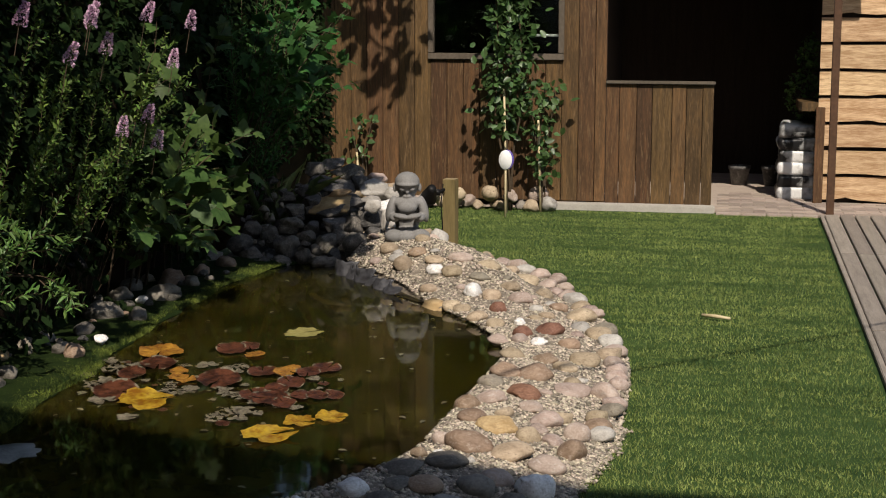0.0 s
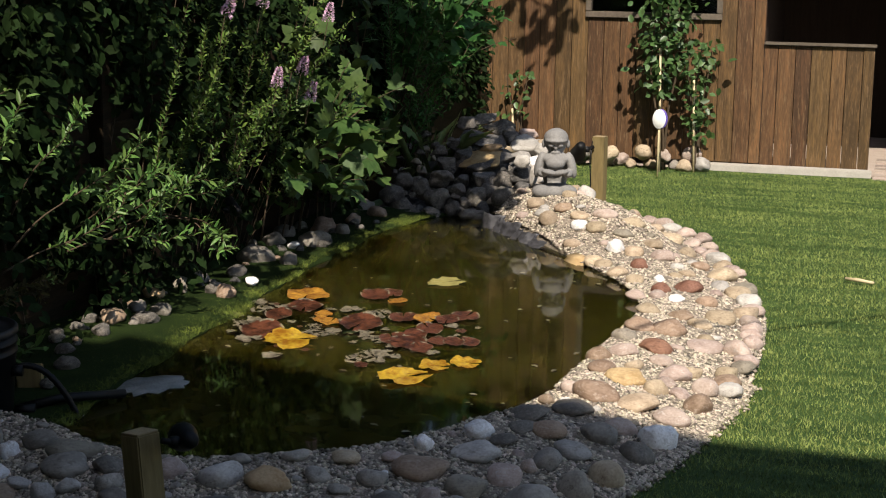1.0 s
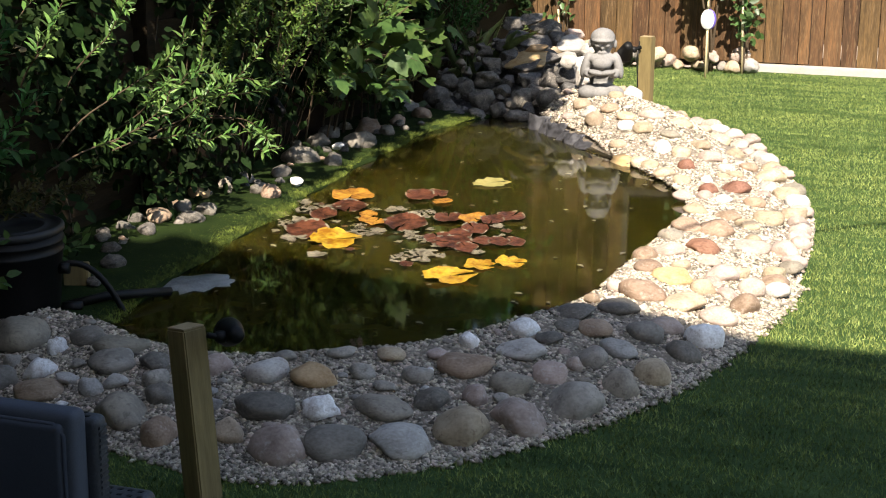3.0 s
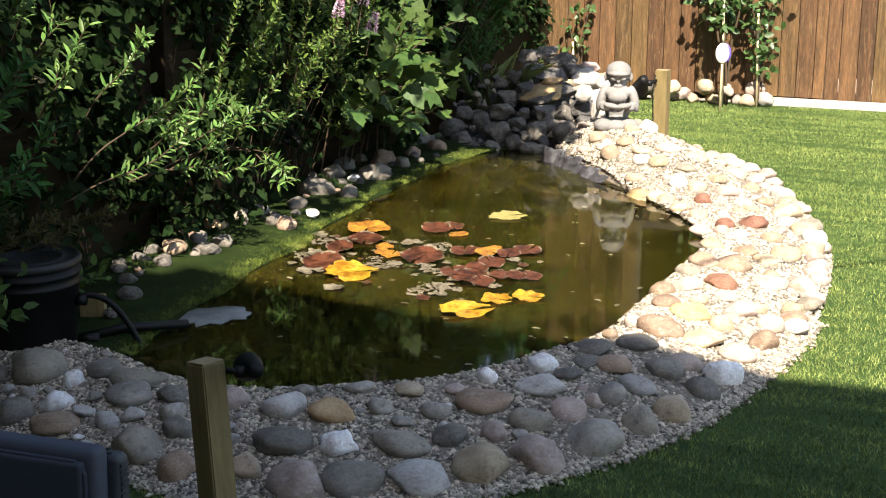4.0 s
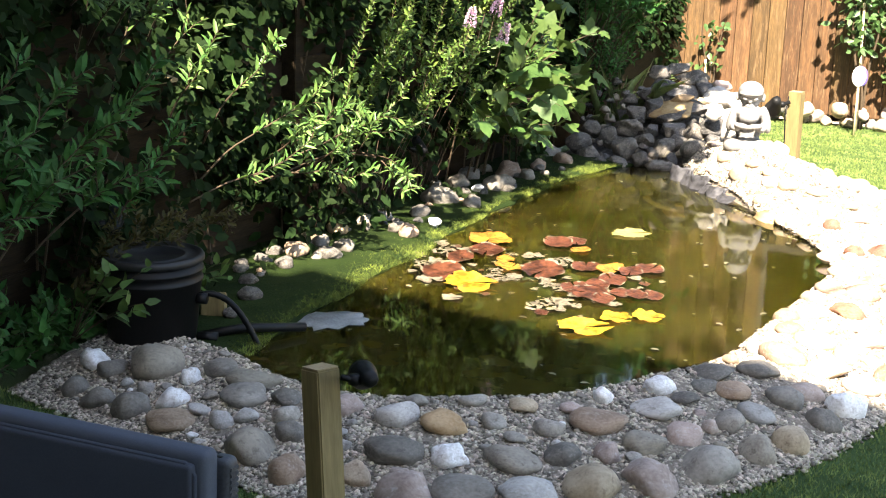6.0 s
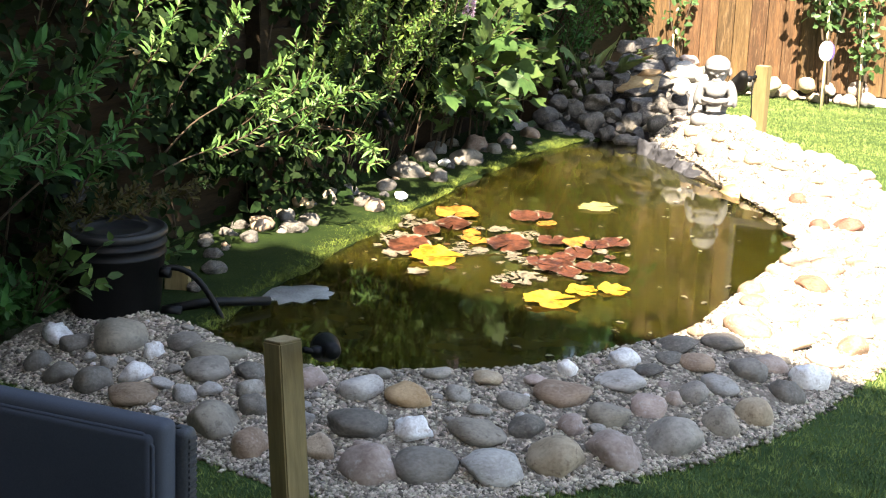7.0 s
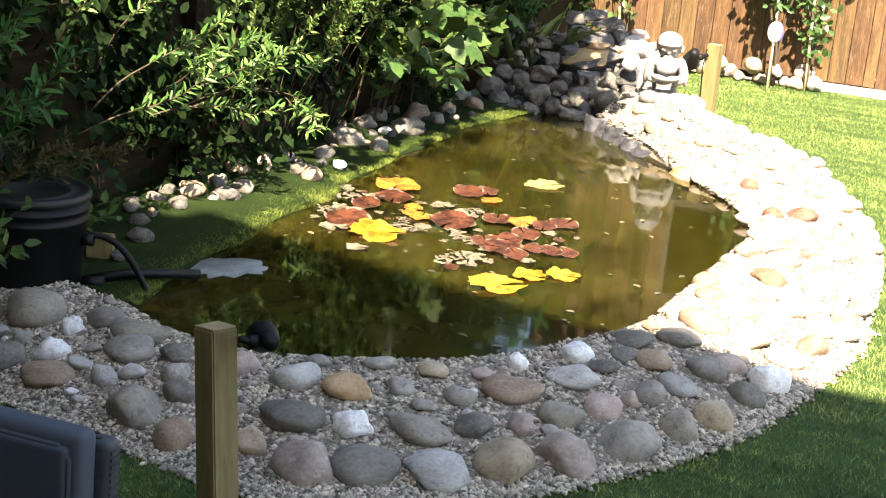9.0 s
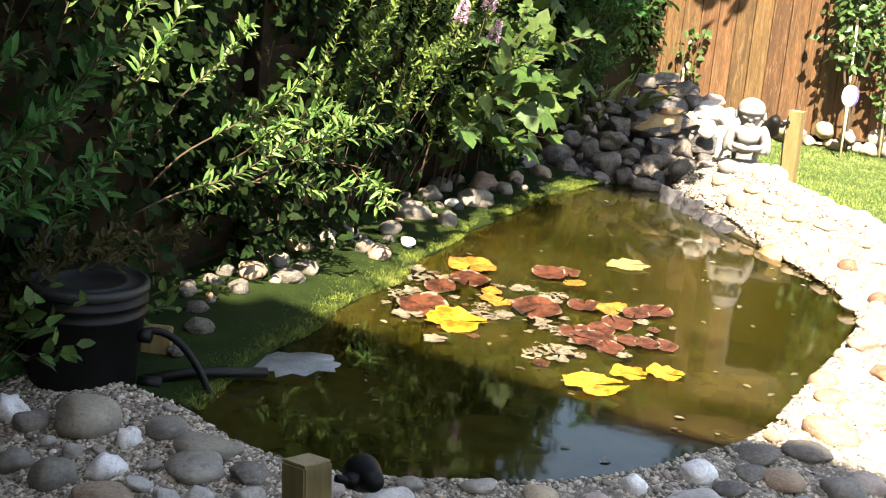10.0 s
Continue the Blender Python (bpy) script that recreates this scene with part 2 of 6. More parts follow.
def glass(name, tint):
    m = bpy.data.materials.new(name)
    m.use_nodes = True
    b = m.node_tree.nodes["Principled BSDF"]
    b.inputs["Base Color"].default_value = (*tint, 1)
    b.inputs["Roughness"].default_value = 0.02
    b.inputs["Transmission Weight"].default_value = 1.0
    b.inputs["IOR"].default_value = 1.45
    return m


GLASS = glass("window_glass", (0.9, 0.93, 0.92))

# Murky pond water: suspended algae give it its own colour, the surface mirrors.
WATER = surface("murky_water", (0.007, 0.007, 0.0008), (0.034, 0.0285, 0.0055), rough=0.04, scale=2.2, fine=9, bump=0, spec=0.22, contrast=1.5, fine_mix=0.35)
murk = WATER.node_tree.nodes["Principled BSDF"].inputs
murk["IOR"].default_value = 1.33
murk["Subsurface Weight"].default_value = 1.0
murk["Subsurface Radius"].default_value = (1.0, 0.9, 0.4)
murk["Subsurface Scale"].default_value = 0.3
wt = WATER.node_tree
ripple = wt.nodes.new("ShaderNodeTexNoise")
ripple.inputs["Scale"].default_value = 5.0
ripple.inputs["Detail"].default_value = 2.0
wave = wt.nodes.new("ShaderNodeBump")
wave.inputs["Strength"].default_value = 0.04
wave.inputs["Distance"].default_value = 0.01
wt.links.new(wt.nodes["Texture Coordinate"].outputs["Object"], ripple.inputs["Vector"])
wt.links.new(ripple.outputs["Fac"], wave.inputs["Height"])
wt.links.new(wave.outputs[0], wt.nodes["Principled BSDF"].inputs["Normal"])


# ---- helpers for meshes ----
def mesh_of(bm, name, material, smooth=False):
    me = bpy.data.meshes.new(name)
    bm.normal_update()
    bm.to_mesh(me)
    bm.free()
    for m in (material if isinstance(material, (list, tuple)) else [material]):
        me.materials.append(m)
    if smooth:
        me.shade_smooth()
    return me


def thing(name, label, category, at=(0, 0, 0), turn=0.0, group="", kind=""):
    ob = new(name)
    ob.empty_display_size = 0.05
    ob.matrix_basis = pose(*at, 0, 0, turn)
    return tagged(ob, label, category, group, kind)


def part(name, bm, material, parent, label="", smooth=False, at=None):
    me = bm if isinstance(bm, bpy.types.Mesh) else mesh_of(bm, name, material, smooth)
    ob = new(name, me)
    ob.parent = parent
    if at is not None:
        ob.matrix_basis = at
    if label:
        ob["label"] = label
    return ob


def box(x0, x1, y0, y1, z0, z1, bevel=0.0, bm=None):
    bm = bm or bmesh.new()
    geo = bmesh.ops.create_cube(bm, size=1)
    for v in geo["verts"]:
        v.co = ((x0 + x1) / 2 + v.co.x * (x1 - x0), (y0 + y1) / 2 + v.co.y * (y1 - y0), (z0 + z1) / 2 + v.co.z * (z1 - z0))
    if bevel:
        edges = list({e for v in geo["verts"] for e in v.link_edges})
        bmesh.ops.bevel(bm, geom=edges, offset=bevel, segments=2, affect="EDGES")
    return bm


def tube(points, radii, sides=8, bm=None):
    """A tapered tube along a line of points, closed at both ends."""
    bm = bm or bmesh.new()
    points = [Vector(p) for p in points]
    radii = radii if isinstance(radii, (list, tuple)) else [radii] * len(points)
    rings = []
    side = None
    for i, p in enumerate(points):
        ahead = (points[min(i + 1, len(points) - 1)] - points[max(i - 1, 0)]).normalized()
        if side is None:
            side = ahead.orthogonal().normalized()
        side = (side - ahead * side.dot(ahead)).normalized()
        up = ahead.cross(side)
        rings.append([bm.verts.new(p + (side * math.cos(a) + up * math.sin(a)) * radii[i])
                      for a in (2 * math.pi * k / sides for k in range(sides))])
    for a, b in zip(rings, rings[1:]):
        for k in range(sides):
            bm.faces.new((a[k], a[(k + 1) % sides], b[(k + 1) % sides], b[k]))
    bm.faces.new(list(reversed(rings[0])))
    bm.faces.new(rings[-1])
    return bm


def spun(profile, sides=32, bm=None, centre=(0, 0, 0)):
    """A turned form from (radius, height) pairs."""
    bm = bm or bmesh.new()
    rings = []
    for r, z in profile:
        if r < 1e-5:
            rings.append([bm.verts.new((centre[0], centre[1], centre[2] + z))])
        else:
            rings.append([bm.verts.new((centre[0] + r * math.cos(2 * math.pi * k / sides),
                                        centre[1] + r * math.sin(2 * math.pi * k / sides), centre[2] + z)) for k in range(sides)])
    for a, b in zip(rings, rings[1:]):
        for k in range(sides):
            k2 = (k + 1) % sides
            if len(a) == 1 and len(b) > 1:
                bm.faces.new((a[0], b[k2], b[k]))
            elif len(b) == 1 and len(a) > 1:
                bm.faces.new((a[k], a[k2], b[0]))
            elif len(a) > 1:
                bm.faces.new((a[k], a[k2], b[k2], b[k]))
    return bm


def raw_mesh(name, verts, faces, material, smooth=False):
    """A mesh from arrays, all faces of one size; quick for many thousand small pieces."""
    me = bpy.data.meshes.new(name)
    verts, faces = np.asarray(verts, np.float32), np.asarray(faces, np.int32)
    count, size = faces.shape
    me.vertices.add(len(verts))
    me.vertices.foreach_set("co", verts.ravel())
    me.loops.add(count * size)
    me.loops.foreach_set("vertex_index", faces.ravel())
    me.polygons.add(count)
    me.polygons.foreach_set("loop_start", np.arange(0, count * size, size, dtype=np.int32))
    me.update(calc_edges=True)
    me.validate()
    me.materials.append(material)
    if smooth:
        me.shade_smooth()
    return me


def smoothstep(a, b, v):
    t = np.clip((v - a) / (b - a), 0, 1)
    return t * t * (3 - 2 * t)


# ---- the pond's bank: pairs of points on its inner (water) edge and its outer foot ----
BANK = np.array([(-1.75, 2.95, -1.85, 2.45), (-1.28, 2.85, -1.4, 2.3), (-0.98, 2.69, -1.1, 2.18), (-0.66, 2.65, -0.7, 2.08),
                 (-0.34, 2.81, -0.3, 2.03), (-0.1, 3.0, 0.05, 2.2), (0.07, 3.28, 0.42, 2.62), (0.22, 3.73, 0.7, 3.2),
                 (0.27, 4.35, 0.86, 3.9), (0.31, 4.95, 0.93, 4.6), (0.32, 5.5, 0.91, 5.5), (0.14, 6.0, 0.8, 6.3),
                 (-0.22, 6.55, 0.6, 7.0), (-0.5, 7.0, 0.28, 7.95), (-0.75, 7.32, -0.14, 8.45), (-0.95, 7.6, -0.55, 8.95)])
WATER_Z = 0.077


def spline(keys, steps=8):
    out = []
    for i in range(len(keys) - 1):
        a, b, c, d = keys[max(i - 1, 0)], keys[i], keys[i + 1], keys[min(i + 2, len(keys) - 1)]
        for k in range(steps):
            t = k / steps
            out.append(0.5 * (2 * b + (c - a) * t + (2 * a - 5 * b + 4 * c - d) * t * t + (3 * b - a - 3 * c + d) * t**3))
    out.append(keys[-1])
    return np.array(out)


CURVE = spline(BANK)


def bank_height(u, y):
    """Height of the gravel at the share u of the way from the water to the foot."""
    dip = 0.042 * smoothstep(3.3, 3.9, y) * (1 - smoothstep(6.5, 7.2, y)) * (1 - u) ** 3
    return 0.125 * (1 - u**1.3) + 0.01 - dip + 0.17 * smoothstep(6.4, 7.7, y) * np.sin(np.pi * np.minimum(u / 0.75, 1))


# ---- the large structure ----
ground = tagged(new("ground", mesh_of(box(-60, 60, -60, 90, -0.5, -0.02), "ground", SOIL)), "dark bare soil round the garden", "ground", kind="structure")

# lawn of short artificial turf
bm = bmesh.new()
bmesh.ops.create_grid(bm, x_segments=40, y_segments=60, size=0.5)
for v in bm.verts:
    v.co = (0.05 + v.co.x * 4.3, 4.9 + v.co.y * 12.6, 0.006 * noise.noise(Vector((v.co.x * 9, v.co.y * 20, 0))))
lawn = tagged(new("lawn", mesh_of(bm, "lawn", TURF_BED, True)), "short green artificial lawn curving round the pond", "lawn", kind="structure")

# pond water
bm = bmesh.new()
shore = [(-1.2, 7.95), (-1.5, 7.7), (-1.62, 7.25), (-1.62, 6.5), (-1.58, 5.3), (-1.55, 4.6), (-1.5, 4.1), (-1.45, 3.6), (-1.45, 3.0)]
ring = [(x + 0.06 * (c - x), y + 0.06 * (d - y)) for x, y, c, d in CURVE[8:]] + shore
face = bm.faces.new([bm.verts.new((x, y, WATER_Z)) for x, y in ring])
deep = bmesh.ops.extrude_face_region(bm, geom=[face])
bmesh.ops.translate(bm, verts=[v for v in deep["geom"] if isinstance(v, bmesh.types.BMVert)], vec=(0, 0, -0.09))
bmesh.ops.recalc_face_normals(bm, faces=bm.faces)
bmesh.ops.triangulate(bm, faces=bm.faces)
tagged(new("water", mesh_of(bm, "water", WATER)), "murky olive-green pond water with a still surface", "pond water", kind="structure")

# gravel bed of the bank, sloping from the water down to the lawn
rows = []
SHARES = (-0.04, 0.0, 0.08, 0.2, 0.35, 0.5, 0.65, 0.8, 0.92, 1.0)
bm = bmesh.new()
for x0, y0, x1, y1 in CURVE:
    line = []
    for u in SHARES:
        x, y = x0 + u * (x1 - x0), y0 + u * (y1 - y0)
        z = 0.02 if u < 0 else bank_height(u, y) - (0.03 if u == 0 else 0) - (0.02 if u == 1 else 0)
        z += 0.008 * noise.noise(Vector((x * 7, y * 7, 3)))
        line.append(bm.verts.new((x, y, z)))
    rows.append(line)
for a, b in zip(rows, rows[1:]):
    for k in range(len(SHARES) - 1):
        bm.faces.new((a[k], a[k + 1], b[k + 1], b[k]))
bank = tagged(new("pond_bank", mesh_of(bm, "pond_bank", GRAVEL_BED, True)), "raised pond bank of pale gravel set with rounded cobbles", "pond bank", kind="structure")

# strip of artificial turf between the water and the fence
bm = bmesh.new()
strip = spline(np.array([(-1.28, 2.95), (-1.31, 3.3), (-1.36, 3.8), (-1.42, 4.4), (-1.46, 5.1), (-1.5, 6.0), (-1.52, 6.8), (-1.46, 7.4), (-1.3, 7.75)]), 6)
rows = []
for x, y in strip:
    x += 0.05 * noise.noise(Vector((0, y * 4, 0))) + 0.02 * noise.noise(Vector((0, y * 13, 5)))
    rows.append([bm.verts.new((x + dx, y, z)) for dx, z in ((0.015, 0.05), (0.0, 0.085), (-0.08, 0.1), (-0.2, 0.105), (-0.66, 0.11))])
for a, b in zip(rows, rows[1:]):
    for k in range(4):
        bm.faces.new((a[k], b[k], b[k + 1], a[k + 1]))
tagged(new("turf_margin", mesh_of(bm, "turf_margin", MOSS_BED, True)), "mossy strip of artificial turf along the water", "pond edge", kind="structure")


# ---- the shed ----
WALL_Y = 11.28
shed = thing("garden_shed", "dark brown timber shed with vertical boards and open front", "shed", (0, WALL_Y, 0))
EAVES = 2.43
board_edges = np.arange(-2.1, 0.33, 0.137)


def board(x0, x1, z0, z1, parent, y=0.0, thick=0.022):
    x0, x1 = x0 + 0.0025, x1 - 0.0025
    y += random.uniform(-0.003, 0.003)
    return part("board", box(x0, x1, y, y + thick, z0, z1, 0.003), SHED_WOOD, parent)


WIN = (-1.13, -0.06, 1.26, 2.05)
for x in board_edges:
    x1 = min(x + 0.137, 0.32)
    if x1 - x < 0.02:
        continue
    if x1 > WIN[0] and x < WIN[1]:
        board(x, x1, 0.06, WIN[2], shed)
        board(x, x1, WIN[3], EAVES, shed)
    else:
        board(x, x1, 0.06, EAVES, shed)
x = 0.32
for width in (0.11, 0.14, 0.125, 0.16, 0.115, 0.13, 0.11):
    board(x, min(x + width, 1.19), 0.05, 1.03, shed)
    x += width
part("rail", box(0.32, 1.2, -0.03, 0.07, 1.033, 1.056, 0.004), WINDOW_WOOD, shed, "worn grey-brown top rail")
part("jamb", box(0.26, 0.318, 0.026, 0.1, 1.062, EAVES, 0.004), SHED_TRIM, shed)
part("fascia", box(-2.2, 2.6, -0.09, -0.06, EAVES + 0.01, EAVES + 0.24, 0.004), SHED_WOOD, shed)
part("roof", box(-2.25, 2.65, -0.12, 3.2, EAVES + 0.245, EAVES + 0.3, 0.006), ROOFING, shed)
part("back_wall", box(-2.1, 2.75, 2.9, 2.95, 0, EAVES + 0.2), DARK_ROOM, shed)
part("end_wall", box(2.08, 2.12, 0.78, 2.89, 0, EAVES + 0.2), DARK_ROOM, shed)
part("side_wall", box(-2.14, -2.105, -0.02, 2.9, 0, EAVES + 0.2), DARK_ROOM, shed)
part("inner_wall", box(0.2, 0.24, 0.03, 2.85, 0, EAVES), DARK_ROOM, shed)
part("floor", box(-2.1, 2.6, 0.03, 3.3, -0.01, 0.006), PAVER, shed)
win = part("window", box(WIN[0], WIN[1], 0.03, 0.034, WIN[2], WIN[3]), GLASS, shed)
for x0, x1, z0, z1 in ((WIN[0] - 0.03, WIN[1] + 0.03, WIN[2] - 0.04, WIN[2] + 0.01), (WIN[0] - 0.03, WIN[1] + 0.03, WIN[3] - 0.01, WIN[3] + 0.04),
                       (WIN[0] - 0.03, WIN[0] + 0.015, WIN[2] + 0.012, WIN[3] - 0.012), (WIN[1] - 0.015, WIN[1] + 0.03, WIN[2] + 0.012, WIN[3] - 0.012)):
    part("window_frame", box(x0, x1, -0.03, 0.028, z0, z1, 0.004), WINDOW_WOOD, win)
part("casement_bar", box(-0.28, -0.07, 0.05, 0.07, 1.41, 1.43, 0.003), WHITE, win, "white inner window bar")
part("sleeper", box(-0.2, 1.22, -0.12, -0.002, -0.02, 0.055, 0.008), CONCRETE, shed, "pale stone sill along the wall's foot")

# ---- timber clad wall, deck and posts at the side of the shed ----
clad = thing("clad_wall", "pale sawn timber wall of overlapping horizontal boards", "timber wall", (2.05, 12.0, 0))
for k in range(13):
    z = 0.03 + k * 0.222
    b = bmesh.new()
    bmesh.ops.create_grid(b, x_segments=44, y_segments=1, size=0.5)
    for v in b.verts:
        v.co = ((v.co.x + 0.5) * 2.2, -0.03, z + 0.2 * (v.co.y + 0.5))
        if v.co.z < z + 0.1:
            dip = noise.noise(Vector((v.co.x * 2.3, k * 3.7, 0)))
            v.co.z += 0.02 * dip + (0.035 * max(0.0, noise.noise(Vector((v.co.x * 6, k * 1.9, 4))) - 0.2))
    slab = bmesh.ops.extrude_face_region(b, geom=list(b.faces))
    bmesh.ops.translate(b, verts=[v for v in slab["geom"] if isinstance(v, bmesh.types.BMVert)], vec=(0, 0.026, 0))
    bmesh.ops.recalc_face_normals(b, faces=b.faces)
    bmesh.ops.rotate(b, verts=b.verts, cent=(0, 0, z + 0.2), matrix=Matrix.Rotation(radians(-8), 3, "X"))
    part("board", b, PALE_WOOD, clad)
# near-black backing, so the gaps between boards read as shaded
part("frame", box(0.02, 2.2, 0.006, 0.08, 0, 2.9), DARK_ROOM, clad)
deck_post = thing("veranda_post", "dark brown square timber post standing at the deck's end", "post", (2.13, 11.2, 0))
part("post", box(-0.03, 0.03, -0.03, 0.03, 0, EAVES + 0.2, 0.004), SHED_TRIM, deck_post)
low_gate = thing("low_gate", "brown timber gate standing open beside the shed doorway", "gate", (2.03, 11.9, 0))
part("post", box(0, 0.075, 0, 0.075, 0, 0.82, 0.004), SHED_WOOD, low_gate)
part("panel", box(-0.14, 0.1, 0.08, 0.72, 0.78, 0.86, 0.004), SHED_WOOD, low_gate)

# ---- boundary fence along the pond ----
fence = tagged(new("fence"), "dark weathered fence of horizontal boards behind the shrubs", "fence", kind="structure")
for k in range(13):
    z = 0.02 + k * 0.15
    for y0, y1 in ((-3.0, 1.9), (1.91, 4.6), (4.61, 7.9), (7.91, 11.2)):
        o = random.uniform(-0.003, 0.003) + (0.012 if k % 2 else 0)
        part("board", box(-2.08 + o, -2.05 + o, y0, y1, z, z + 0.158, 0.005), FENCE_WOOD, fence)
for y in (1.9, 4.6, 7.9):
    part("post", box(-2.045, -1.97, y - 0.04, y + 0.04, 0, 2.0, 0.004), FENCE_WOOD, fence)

# ---- posts by the pond ----
def pond_post(x, y, top, turn, width, label, lean=0.0):
    p = thing("pond_post", label, "post", (x, y, 0), turn, "posts by the pond")
    p.matrix_basis = pose(x, y, 0, 0, lean, turn)
    h = width / 2
    part("shaft", box(-h, h, -h, h, -0.05, top - 0.004, 0.004), POST_WOOD, p)
    part("end", box(-h + 0.003, h - 0.003, -h + 0.003, h - 0.003, top - 0.004, top, 0.001), END_WOOD, p, "sawn end grain")
    return p


pond_post(-0.352, 1.87, 0.472, -24, 0.075, "square treated timber post standing beside the stone bank", -6.5)
pond_post(-0.43, 8.28, 0.57, -8.5, 0.082, "square treated timber post standing behind the statue")

# ---- the filter bucket ----
bucket = thing("filter_bucket", "black plastic pond filter bucket with a ribbed lid", "filter bucket", (-1.66, 2.93, 0.06))
part("tub", spun([(0, 0), (0.155, 0), (0.165, 0.015), (0.186, 0.262), (0.192, 0.264), (0.192, 0.272), (0.187, 0.275), (0.188, 0.3), (0.194, 0.302), (0.194, 0.31), (0.188, 0.313), (0.188, 0.33), (0.0, 0.33)], 48), BLACK_PLASTIC, bucket, smooth=True)
part("lid", spun([(0, 0.333), (0.192, 0.333), (0.196, 0.337), (0.196, 0.352), (0.191, 0.36), (0.18, 0.363), (0.172, 0.353), (0.13, 0.352), (0.126, 0.357), (0.118, 0.357), (0.114, 0.352), (0, 0.354)], 48), LID, bucket, "round black lid with a raised rim", smooth=True)
part("outlet", tube([(0.17, 0.06, 0.05), (0.24, 0.09, 0.05)], 0.02, 14), BLACK_PLASTIC, bucket, smooth=True)
part("inlet", tube([(0.17, 0.05, 0.2), (0.21, 0.06, 0.2)], 0.02, 14), BLACK_PLASTIC, bucket, smooth=True)

bucket.matrix_basis = pose(-1.63, 2.94, 0.06, 0, 0, 34) @ Matrix.Diagonal((0.78, 1.1, 0.97, 1)) @ Matrix.Rotation(radians(-34), 4, "Z")

# ---- the sofa ----
def soft_box(x0, x1, y0, y1, z0, z1, round_by, segments=5):
    bm = box(x0, x1, y0, y1, z0, z1)
    bmesh.ops.bevel(bm, geom=list(bm.edges), offset=round_by, segments=segments, affect="EDGES", profile=0.6)
    return bm


sofa = thing("garden_sofa", "grey rattan garden sofa with charcoal cushions, back to the pond", "sofa", (0, 0.8, 0), 0)
back = part("back", soft_box(-1.85, 0.012, -0.044, 0.0, 0.08, 0.656, 0.018), RATTAN, sofa, smooth=True)
arm = part("arm", soft_box(-0.06, 0.055, -0.72, 0.1, 0.06, 0.468, 0.02), RATTAN, sofa, smooth=True)
part("seat", soft_box(-1.75, -0.02, -0.7, -0.112, 0.1, 0.3, 0.02), RATTAN, sofa, smooth=True)
for x, y in ((-1.8, -0.65), (-0.05, -0.65), (-1.8, -0.08), (-0.05, -0.08)):
    part("leg", box(x - 0.025, x + 0.025, y - 0.025, y + 0.025, 0.0, 0.12, 0.004), RATTAN, sofa)
# woven strands over the visible rattan
strands = bmesh.new()
for k in range(46):
    z = 0.1 + k * 0.0118
    box(0.0105, 0.0145, -0.036, -0.008, z, z + 0.0085, 0.0015, strands)
part("weave", strands, RATTAN, back)
strands = bmesh.new()
for k in range(64):
    for m in range(2):
        x, y = -0.015 - k * 0.028 - (0.014 if m else 0), -0.031 + m * 0.017
        box(x - 0.006, x + 0.006, y - 0.0035, y + 0.0035, 0.6555, 0.6568, 0, strands)
part("gap", strands, BLACK_PLASTIC, back, "dark gaps in the weave")
strands = bmesh.new()
for k in range(32):
    for m in range(4):
        x, y = -0.035 + m * 0.022 + (0.011 if k % 2 else 0), 0.075 - k * 0.024
        box(x - 0.005, x + 0.005, y - 0.004, y + 0.004, 0.4675, 0.4688, 0, strands)
part("gap", strands, BLACK_PLASTIC, arm, "dark gaps in the weave")
for x0, x1 in ((-0.74, -0.006), (-1.47, -0.76)):
    # lighter body shows as a painted skylit rim round the front panel
    cushion = part("cushion", soft_box(x0, x1, -0.094, -0.041, 0.3, 0.681, 0.02), SKYLIT_FABRIC, sofa, "dark charcoal fabric back cushion", smooth=True)
    bm = soft_box(x0 + 0.02, x1 - 0.02, -0.11, -0.085, 0.31, 0.66, 0.012)
    part("front_panel", bm, CUSHION, cushion, smooth=True)
    z0, z1, xa, xb = 0.31, 0.66, x0 + 0.018, x1 - 0.018
    part("seam", tube([(xa, -0.1, z0), (xa, -0.1, z1 - 0.02), (xa + 0.02, -0.1, z1), (xb - 0.02, -0.1, z1), (xb, -0.1, z1 - 0.02), (xb, -0.1, z0)], 0.0045, 6), CUSHION, cushion, smooth=True)

# ---- the statue: one plain seated form ----
def ellipsoid(bm, x, y, z, rx, ry, rz, turn=None):
    geo = bmesh.ops.create_icosphere(bm, subdivisions=4, radius=1)
    m = Matrix.Translation((x, y, z)) @ (turn or Matrix.Identity(4)) @ Matrix.Diagonal((rx, ry, rz, 1))
    bmesh.ops.transform(bm, verts=geo["verts"], matrix=m)


bm = bmesh.new()
ellipsoid(bm, 0, 0.0, 0.045, 0.125, 0.11, 0.055)
for side in (-1, 1):
    lean = Matrix.Rotation(radians(14 * side), 4, "Y")
    ellipsoid(bm, 0.075 * side, -0.055, 0.05, 0.065, 0.06, 0.045)
    ellipsoid(bm, 0.098 * side, 0.0, 0.21, 0.03, 0.042, 0.085, lean.inverted())
    ellipsoid(bm, 0.075 * side, -0.06, 0.165, 0.034, 0.062, 0.026, lean)
    ellipsoid(bm, 0.035 * side, -0.118, 0.178, 0.05, 0.034, 0.018, Matrix.Rotation(radians(-10 * side), 4, "Y"))
    ellipsoid(bm, 0.076 * side, 0.012, 0.34, 0.012, 0.018, 0.028)
    ellipsoid(bm, 0.028 * side, -0.058, 0.338, 0.02, 0.016, 0.014)
ellipsoid(bm, 0, 0.04, 0.16, 0.08, 0.055, 0.13)
ellipsoid(bm, 0, -0.005, 0.25, 0.092, 0.066, 0.042)
ellipsoid(bm, 0, -0.045, 0.225, 0.06, 0.045, 0.04)
ellipsoid(bm, 0, -0.006, 0.378, 0.076, 0.08, 0.062)
